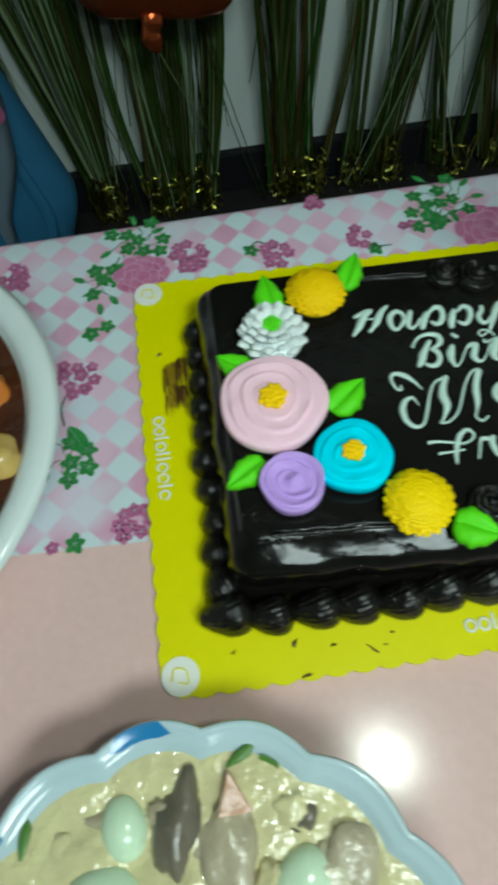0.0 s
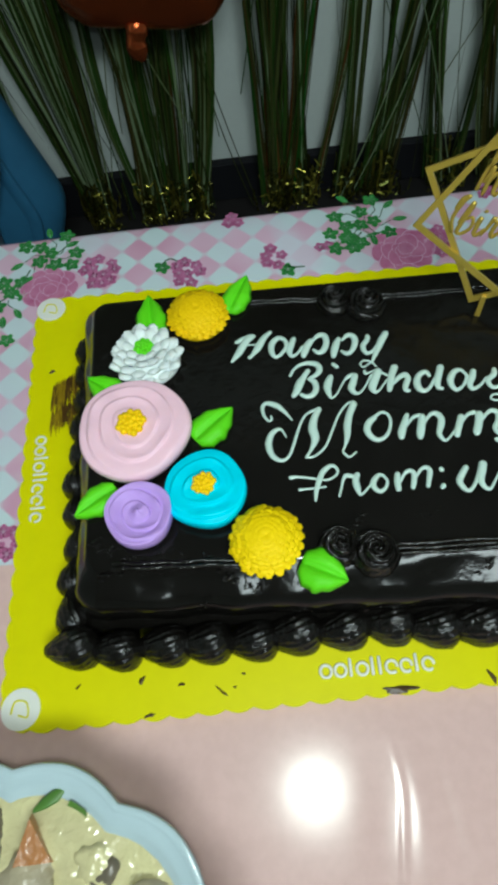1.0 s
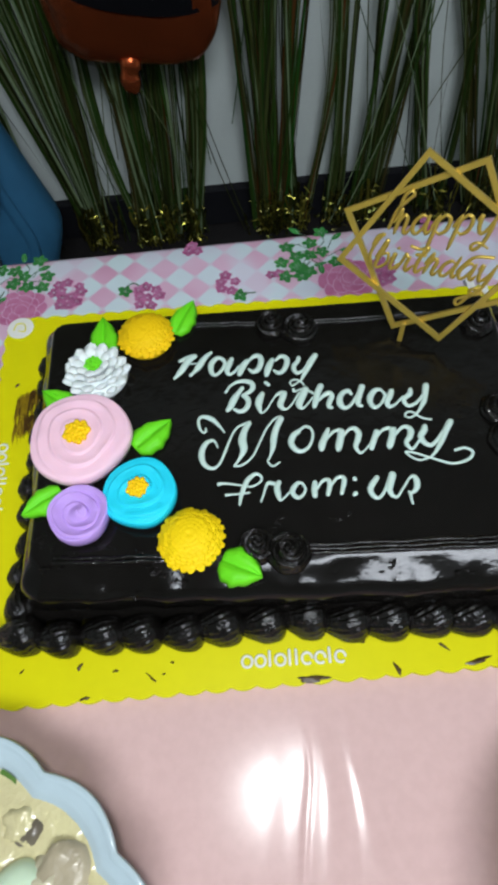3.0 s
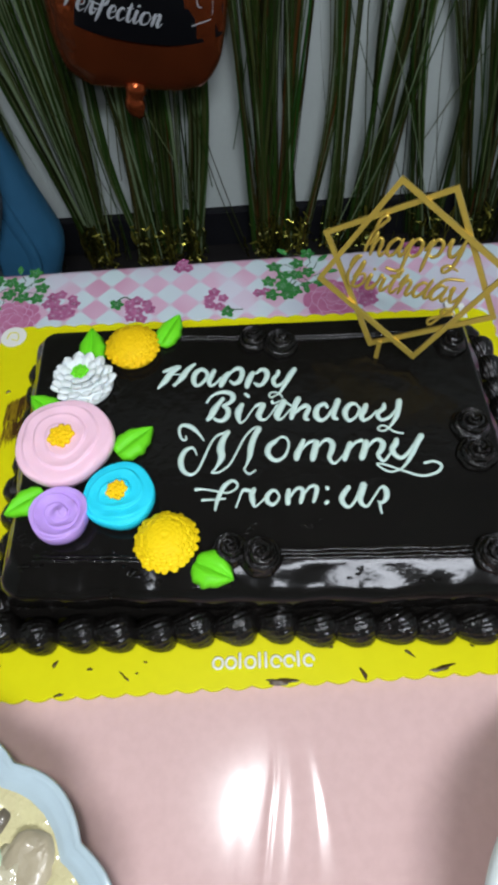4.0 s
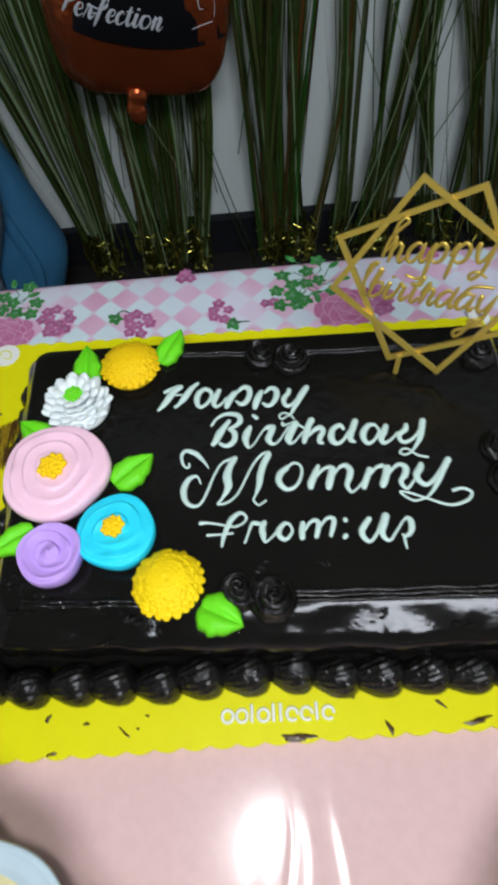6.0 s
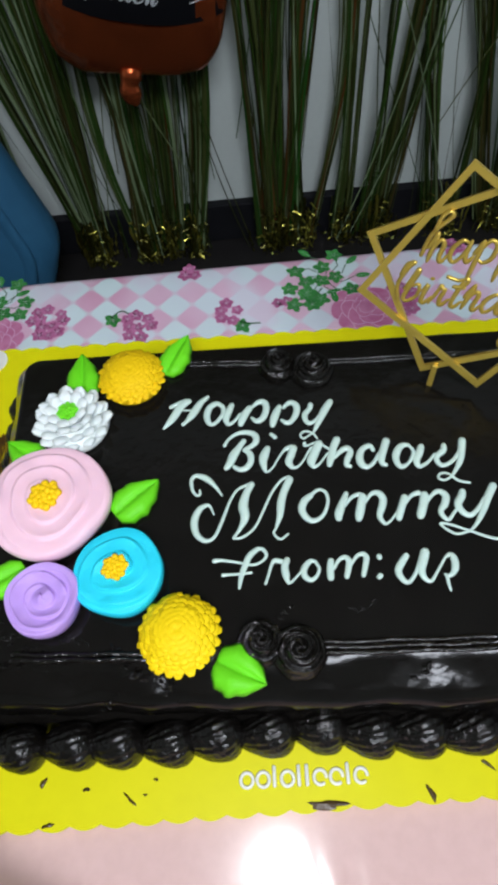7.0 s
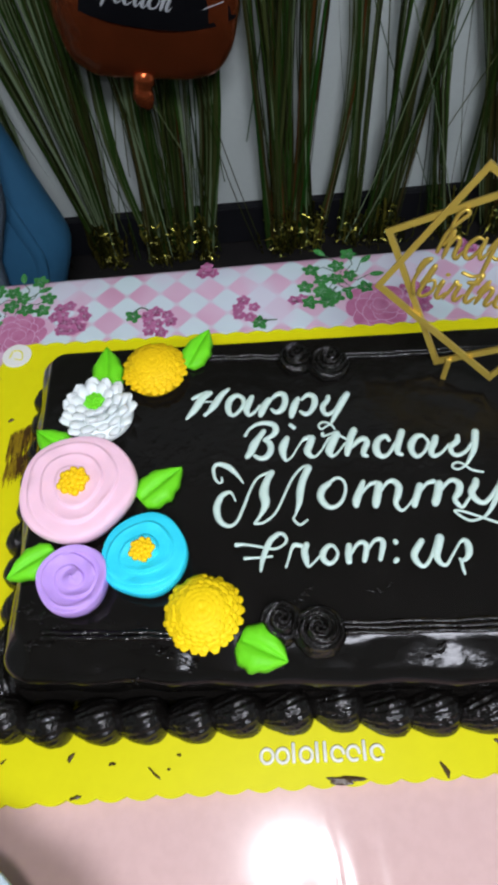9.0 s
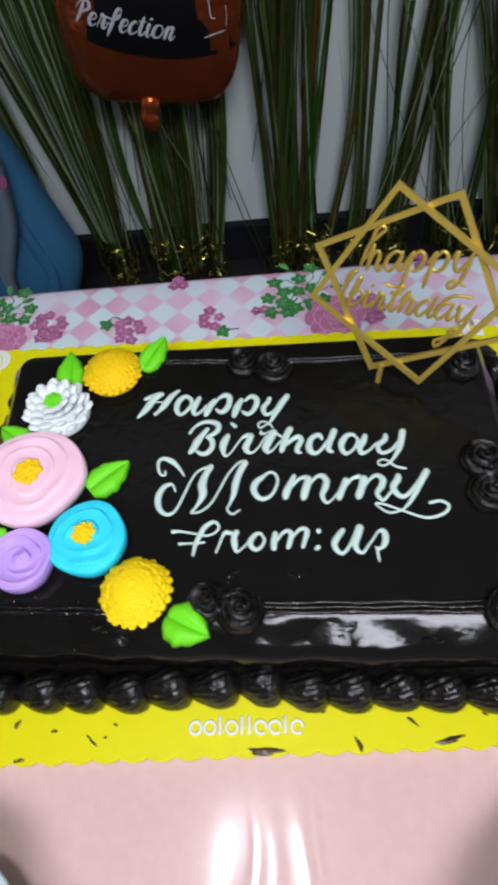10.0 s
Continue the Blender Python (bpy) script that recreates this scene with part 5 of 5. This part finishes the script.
petalled(0.1375, -0.2105, 0.0176, YELLOW, MUM, "bright yellow icing marigold", 0.18, 0.11, 5, 1.25, 1.2)
petalled(0.1112, -0.0645, 0.0180, AMBER, MUM, "golden yellow icing marigold", 0.18, 0.11, 7, 1.25, 1.2)


def icing_leaf(tip, foot, wide, label="green icing leaf"):
    tip, foot = Vector(tip), Vector(foot)
    d = tip - foot
    side = Vector((-d.y, d.x)).normalized()
    loops = []
    for k in range(13):
        t = k / 12
        w = wide * math.sin(math.pi * min(1, 0.12 + 0.88 * t) ** 0.85) ** 0.8 if t < 1 else 0.0002
        w = max(w, 0.0003)
        c = foot + d * t
        loop = []
        for s, z in ((-1, 0.0012), (-0.8, 0.0030), (-0.45, 0.0042), (-0.12, 0.0034), (0, 0.0022), (0.12, 0.0034), (0.45, 0.0042), (0.8, 0.0030), (1, 0.0012), (0.5, 0.0002), (-0.5, 0.0002)):
            rip = 1 + 0.07 * math.sin(22 * t + 2 * s)
            q = c + side * w * s * rip
            loop.append((q.x, q.y, Z1 + 0.0003 + z * (0.55 + 1.2 * math.sin(math.pi * (0.15 + 0.7 * t)))))
        loops.append(loop)
    bm = rings(bmesh.new(), loops)
    bmesh.ops.recalc_face_normals(bm, faces=bm.faces)
    part("icing_leaf", bm, GREEN, cake, label)


for tip, foot, wide in (((0.081, -0.043), (0.083, -0.075), 0.0100), ((0.1435, -0.036), (0.130, -0.062), 0.0090), ((0.0445, -0.100), (0.066, -0.117), 0.0095), ((0.1268, -0.1310), (0.1050, -0.1482), 0.0108), ((0.0405, -0.186), (0.062, -0.172), 0.0092), ((0.1745, -0.2340), (0.1535, -0.2225), 0.0118)):
    icing_leaf(tip, foot, wide)

# ---- gold topper ----
topper = thing("cake_topper", (0.2905, -0.0708, 0.8605), "gold acrylic topper with two crossed squares and script words", "cake topper")
topper.rotation_euler = (radians(-15.9), 0, radians(-26.2))


def square_frame(angle, size, w, y):
    bm = bmesh.new()
    loops = []
    for k in range(5):
        a = angle - k % 4 * math.pi / 2
        d = Vector((math.cos(a), 0, math.sin(a)))
        loops.append([d * (size + s * w * 1.4) + Vector((0, y + e, 0)) for s, e in ((0.5, -0.001), (0.5, 0.001), (-0.5, 0.001), (-0.5, -0.001))])
    rings(bm, loops, cap=(False, False))
    bmesh.ops.recalc_face_normals(bm, faces=bm.faces)
    return bm


part("square_frame", square_frame(radians(106.9), 0.0565, 0.0032, 0.0), GOLD, topper, smooth=False)
part("square_frame", square_frame(radians(166.4), 0.0565, 0.0032, 0.0021), GOLD, topper, smooth=False)


def on_topper(q):
    return Vector((q.x, -0.0002, q.y))


for word, a, b, h in (("happy", (-0.027, 0.0062), (0.028, 0.0185), 0.0108), ("birthday", (-0.034, -0.0165), (0.035, -0.0098), 0.0102)):
    for c, one in pen(word, a, b, h, on_topper, 0.00125, 0.00100, (0, -1, 0), 0.8, 0.3, 6):
        part("script_letter", one, GOLD, topper)
for curl in (((-0.0290, 0.009), (-0.0265, 0.020), (-0.0215, 0.0275), (-0.0190, 0.0310), (-0.0212, 0.0325), (-0.0240, 0.0285), (-0.0255, 0.021)),
             ((-0.0350, -0.016), (-0.0365, -0.008), (-0.0330, 0.0015), (-0.0305, 0.0050), (-0.0340, 0.0030), (-0.0360, -0.003)),
             ((0.0150, -0.008), (0.0180, -0.002), (0.0225, 0.0035), (0.0320, 0.0055)),
             ((0.0300, -0.014), (0.0250, -0.022), (0.0205, -0.0285), (0.0192, -0.0250), (0.0260, -0.0205), (0.0320, -0.0175)),
             ((-0.0140, 0.0015), (-0.0085, 0.0008), (-0.0040, 0.0030), (-0.0055, -0.0015), (-0.0100, -0.0030))):
    bm = bmesh.new()
    sweep(bm, spline([Vector((x, -0.0002, z)) for x, z in curl], 5), 0.00105, (0, -1, 0), sides=6)
    part("flourish", bm, GOLD, topper)
bm = bmesh.new()
box(bm, (-0.0085, -0.001, -0.090), (-0.0055, 0.001, -0.050), 0.0003, 1)
part("stick", bm, GOLD, topper, smooth=False)


# ---- dishes ----
def bowl(name, place, r, rim, deep, mat, inner, label, category="bowl", rise=0.05):
    ob = thing(name, place, label, category)
    z = rise
    outer = [(r * 0.70, 0.0), (r * 0.78, 0.003), (r * 0.91, z * 0.5), (r * 0.98, z * 0.88), (r, z), (r - rim * 0.25, z + 0.003), (r - rim * 0.8, z + 0.002), (r - rim, z - 0.002)]
    part("body", lathe(bmesh.new(), outer, 96, cap=(True, False)), mat, ob)
    inside = [(r - rim, z - 0.002), (r - rim - 0.003, z - 0.006), (r - rim - 0.010, z - deep * 0.5), (r - rim - 0.022, z - deep), (r * 0.2, z - deep - 0.002)]
    part("inside", lathe(bmesh.new(), inside, 96, cap=(False, True)), inner, ob)
    return ob


def sauce(r, z, mat, seed, parent_place, name, label, high=0.004, freq=40, wobble=None):
    """A pool of thick food with an uneven top."""
    ob = thing(name, parent_place, label, "food")
    loops = []
    for k in range(22):
        q = r * (1 - k / 22)
        loop = []
        for j in range(72):
            a = 2 * math.pi * j / 72
            w = wobble(a) if wobble else 1
            x, y = q * w * math.cos(a), q * w * math.sin(a)
            h = high * (noise.noise(Vector((x * freq, y * freq, seed))) + 0.5 * noise.noise(Vector((x * freq * 2.6, y * freq * 2.6, seed + 5))))
            loop.append((x, y, z + h * min(1, k / 3)))
        loops.append(loop)
    part("sauce", rings(bmesh.new(), loops, cap=(False, True)), mat, ob)
    return ob


def morsel(name, parent, at, size, mat, seed, turn=0.0, tilt=0.0, rough=0.35, freq=1.4):
    bm = lump(bmesh.new(), size, rough, seed, 3, freq)
    ob = again(name, mesh_of(name, bm, mat), parent, pose(*at, tilt, 0, turn))
    return ob


# white bowl of stew
left = bowl("stew_bowl", (-0.208, -0.118, TABLE + 0.0006), 0.157, 0.019, 0.03, CHINA, CHINA, "white bowl of brown stew on the checked cloth")
stew = sauce(0.1345, 0.0435, STEW, 2.0, (-0.208, -0.118, TABLE), "brown_stew", "dark brown stew with yellow potato pieces")
for k, (x, y, s, mat) in enumerate(((0.118, -0.024, 0.017, POTATO), (0.085, 0.045, 0.02, STEW), (0.112, 0.022, 0.015, CARROT), (0.06, -0.06, 0.02, POTATO), (0.05, 0.0, 0.026, STEW), (0.02, 0.06, 0.024, POTATO), (0.088, -0.055, 0.016, STEW), (-0.03, -0.03, 0.026, STEW))):
    morsel("stew_piece", stew, (x, y, 0.0445), (s, s * 0.8, s * 0.6), mat, k, 40 * k)

# scalloped dish of creamy soup
LOBES = 15


def lobe(a):
    return 1 + 0.045 * (abs(math.cos(LOBES / 2 * (a - radians(94)))) - 0.6)


DISH = (-0.004, -0.421, TABLE + 0.0006)
dish = thing("scalloped_dish", DISH, "pale blue scalloped dish with a fluted rim", "dish")


def dish_wobble(strength):
    return lambda a, k: 1 + (lobe(a) - 1) * strength[k]


prof = [(0.070, 0.0), (0.074, 0.002), (0.096, 0.018), (0.113, 0.032), (0.124, 0.038), (0.1265, 0.0395), (0.1254, 0.0408), (0.1228, 0.0402), (0.1212, 0.0382), (0.1185, 0.0388), (0.1160, 0.0368), (0.1135, 0.0352), (0.108, 0.0315), (0.098, 0.020), (0.085, 0.012), (0.02, 0.011)]
stren = [0, 0, 0.3, 0.8, 1, 1, 1, 1, 1, 1, 1, 1, 0.8, 0.4, 0.1, 0]
part("body", lathe(bmesh.new(), prof, 180, dish_wobble(stren), cap=(True, True)), CHINA_BLUE, dish)
for angle, mat, wide, name in ((96, DECAL_BLUE, 0.030, "blue_glaze_patch"), (66, HERB, 0.014, "leaf_decoration"), (133, DECAL_BLUE, 0.012, "blue_glaze_patch")):
    bm = bmesh.new()
    rows2 = []
    for q, z in ((0.1255, 0.0412), (0.1205, 0.0398), (0.1180, 0.0382)) if name == "blue_glaze_patch" else ((0.1135, 0.0372), (0.108, 0.0326), (0.104, 0.028)):
        rows2.append([((q * (1 + (lobe(a) - 1))) * math.cos(a), (q * (1 + (lobe(a) - 1))) * math.sin(a), z) for a in [radians(angle) + wide / 0.12 * (0.65 if len(rows2) == 0 else 1.0 if len(rows2) == 1 else 0.35) * (k / 12 - 0.5) for k in range(13)]])
    part(name, rings(bm, rows2, close=False, cap=(False, False)), mat, dish)
soup = sauce(0.1135, 0.0350, CREAM, 4.0, DISH, "creamy_soup", "creamy soup with quail eggs, mushrooms and carrot", 0.0065, 58, lambda a: 1 + (lobe(a) - 1) * 0.7)
for k, (x, y, z, size, mat, turn, name) in enumerate((
    (-0.023, 0.086, 0.037, (0.011, 0.014, 0.010), EGG, 10, "quail_egg"), (-0.034, 0.060, 0.038, (0.018, 0.014, 0.012), EGG, 0, "quail_egg"), (0.055, 0.056, 0.037, (0.015, 0.013, 0.011), EGG, 30, "quail_egg"), (0.005, 0.010, 0.036, (0.015, 0.018, 0.012), EGG, 60, "quail_egg"),
    (0.002, 0.084, 0.0385, (0.010, 0.021, 0.010), MUSHROOM, -15, "mushroom"), (-0.060, 0.058, 0.036, (0.018, 0.007, 0.007), MUSHROOM, 15, "mushroom"), (0.058, 0.080, 0.036, (0.007, 0.009, 0.006), MUSHROOM, 0, "mushroom"),
    (0.022, 0.072, 0.037, (0.016, 0.022, 0.010), MEAT, 10, "chicken_piece"), (0.076, 0.062, 0.037, (0.014, 0.014, 0.009), MEAT, 40, "chicken_piece"), (-0.035, 0.090, 0.034, (0.012, 0.008, 0.006), MEAT, 0, "chicken_piece"), (0.03, 0.02, 0.036, (0.016, 0.014, 0.010), MEAT, 70, "chicken_piece"), (-0.01, -0.03, 0.036, (0.02, 0.016, 0.010), MEAT, 20, "chicken_piece"))):
    morsel(name, soup, (x, y, z - 0.0055), size, mat, k + 3, turn, 0, 0.06 if mat is EGG else 0.4)
rg = random.Random(8)
for k, p in enumerate(scatter(rg, 0.0, 0.03, 0.090, 34, 0.017)):
    if p.length < 0.100:
        s = rg.uniform(0.005, 0.011)
        morsel("chicken_piece", soup, (p.x, p.y, 0.0335), (s * rg.uniform(1.0, 1.6), s, s * 0.55), rg.choice((MEAT, CREAM, CREAM_PALE, MEAT)), 40 + k, rg.uniform(0, 180), 0, 0.5, 1.9)
bm = bmesh.new()
rings(bm, [[(0.0, 0.011, 0.001), (-0.009, -0.008, 0.0), (0.009, -0.009, 0.0)], [(0.0, 0.010, 0.007), (-0.008, -0.007, 0.006), (0.008, -0.008, 0.006)]])
again("carrot_slice", mesh_of("carrot_slice", bm, SOUP_CARROT, False), soup, pose(0.027, 0.093, 0.0345, 10, 6, 5))
for x, y, turn in ((0.034, 0.107, 20), (-0.066, 0.088, 70)):
    bm = bmesh.new()
    sweep(bm, [(-0.010, 0, 0.001), (-0.003, 0.001, 0.002), (0.004, 0.002, 0.002), (0.010, 0.004, 0.001)], [0.001, 0.003, 0.0035, 0.001], (0, 0, 1), 0.25, 8)
    again("herb_leaf", mesh_of("herb_leaf", bm, HERB), soup, pose(x, y, 0.0355, 0, 0, turn) @ Matrix.Scale(0.8, 4))

# white bowl with fried pieces and red fruit
RB = (0.3608, -0.4140, TABLE + 0.0006)
right = bowl("fruit_bowl", RB, 0.0918, 0.0150, 0.034, CHINA, GREY_CHINA, "white rimmed bowl with a grey inside holding fried food", rise=0.050)
bm = bmesh.new()
sweep(bm, [Vector((0.0742 * math.cos(a), 0.0742 * math.sin(a), 0.0458)) for a in [2 * math.pi * k / 96 for k in range(97)]], 0.0012, sides=6)
part("rim_line", bm, CHINA, right)
RED = ("red_fruit", RED_FRUIT, "fruit", "dark red round fruit lying in the bowl")
CRISP = ("fried_piece", FRIED, "fried food", "golden brown fried piece lying in the bowl")
for k, (x, y, z, s, (name, mat, cat, label)) in enumerate((
    (-0.0265, 0.0615, 0.036, (0.0092, 0.0095, 0.0092), RED), (-0.0365, 0.0435, 0.034, (0.0125, 0.013, 0.012), RED), (-0.0225, 0.0365, 0.036, (0.011, 0.011, 0.011), RED),
    (-0.0195, 0.0505, 0.034, (0.014, 0.013, 0.011), CRISP), (-0.0515, 0.0265, 0.034, (0.017, 0.014, 0.012), CRISP), (-0.0345, 0.0195, 0.034, (0.016, 0.013, 0.011), ("fried_piece", CARROT, "fried food", "orange fried piece lying in the bowl")),
    (0.030, 0.005, 0.034, (0.018, 0.015, 0.013), CRISP), (0.01, -0.05, 0.034, (0.02, 0.015, 0.013), CRISP), (-0.03, -0.04, 0.034, (0.017, 0.015, 0.012), CRISP))):
    bm = lump(bmesh.new(), s, 0.06 if name == "red_fruit" else 0.55, k, 3, 1.2 if name == "red_fruit" else 1.9)
    ob = tagged(new(name, mesh_of(name, bm, mat)), label, cat, "food in the bowl")
    ob.matrix_basis = pose(RB[0] + x, RB[1] + y, RB[2] + z - 0.004, 20 * k, 0, 50 * k)
bm = box(bmesh.new(), (-0.012, -0.02, 0), (0.012, 0.02, 0.004), 0.0018, 2)
paper = tagged(new("paper_piece", mesh_of("paper_piece", bm, WHITE_INK)), "white paper scrap under the food in the bowl", "paper")
paper.matrix_basis = pose(RB[0] -0.0525, RB[1] +0.0375, RB[2] + 0.022, 0, 18, -25)

# a further white bowl at the cloth's far side
bowl("small_bowl", (0.512, -0.075, TABLE + 0.0006), 0.075, 0.010, 0.03, CHINA, CHINA, "plain white bowl on the checked cloth", rise=0.045)
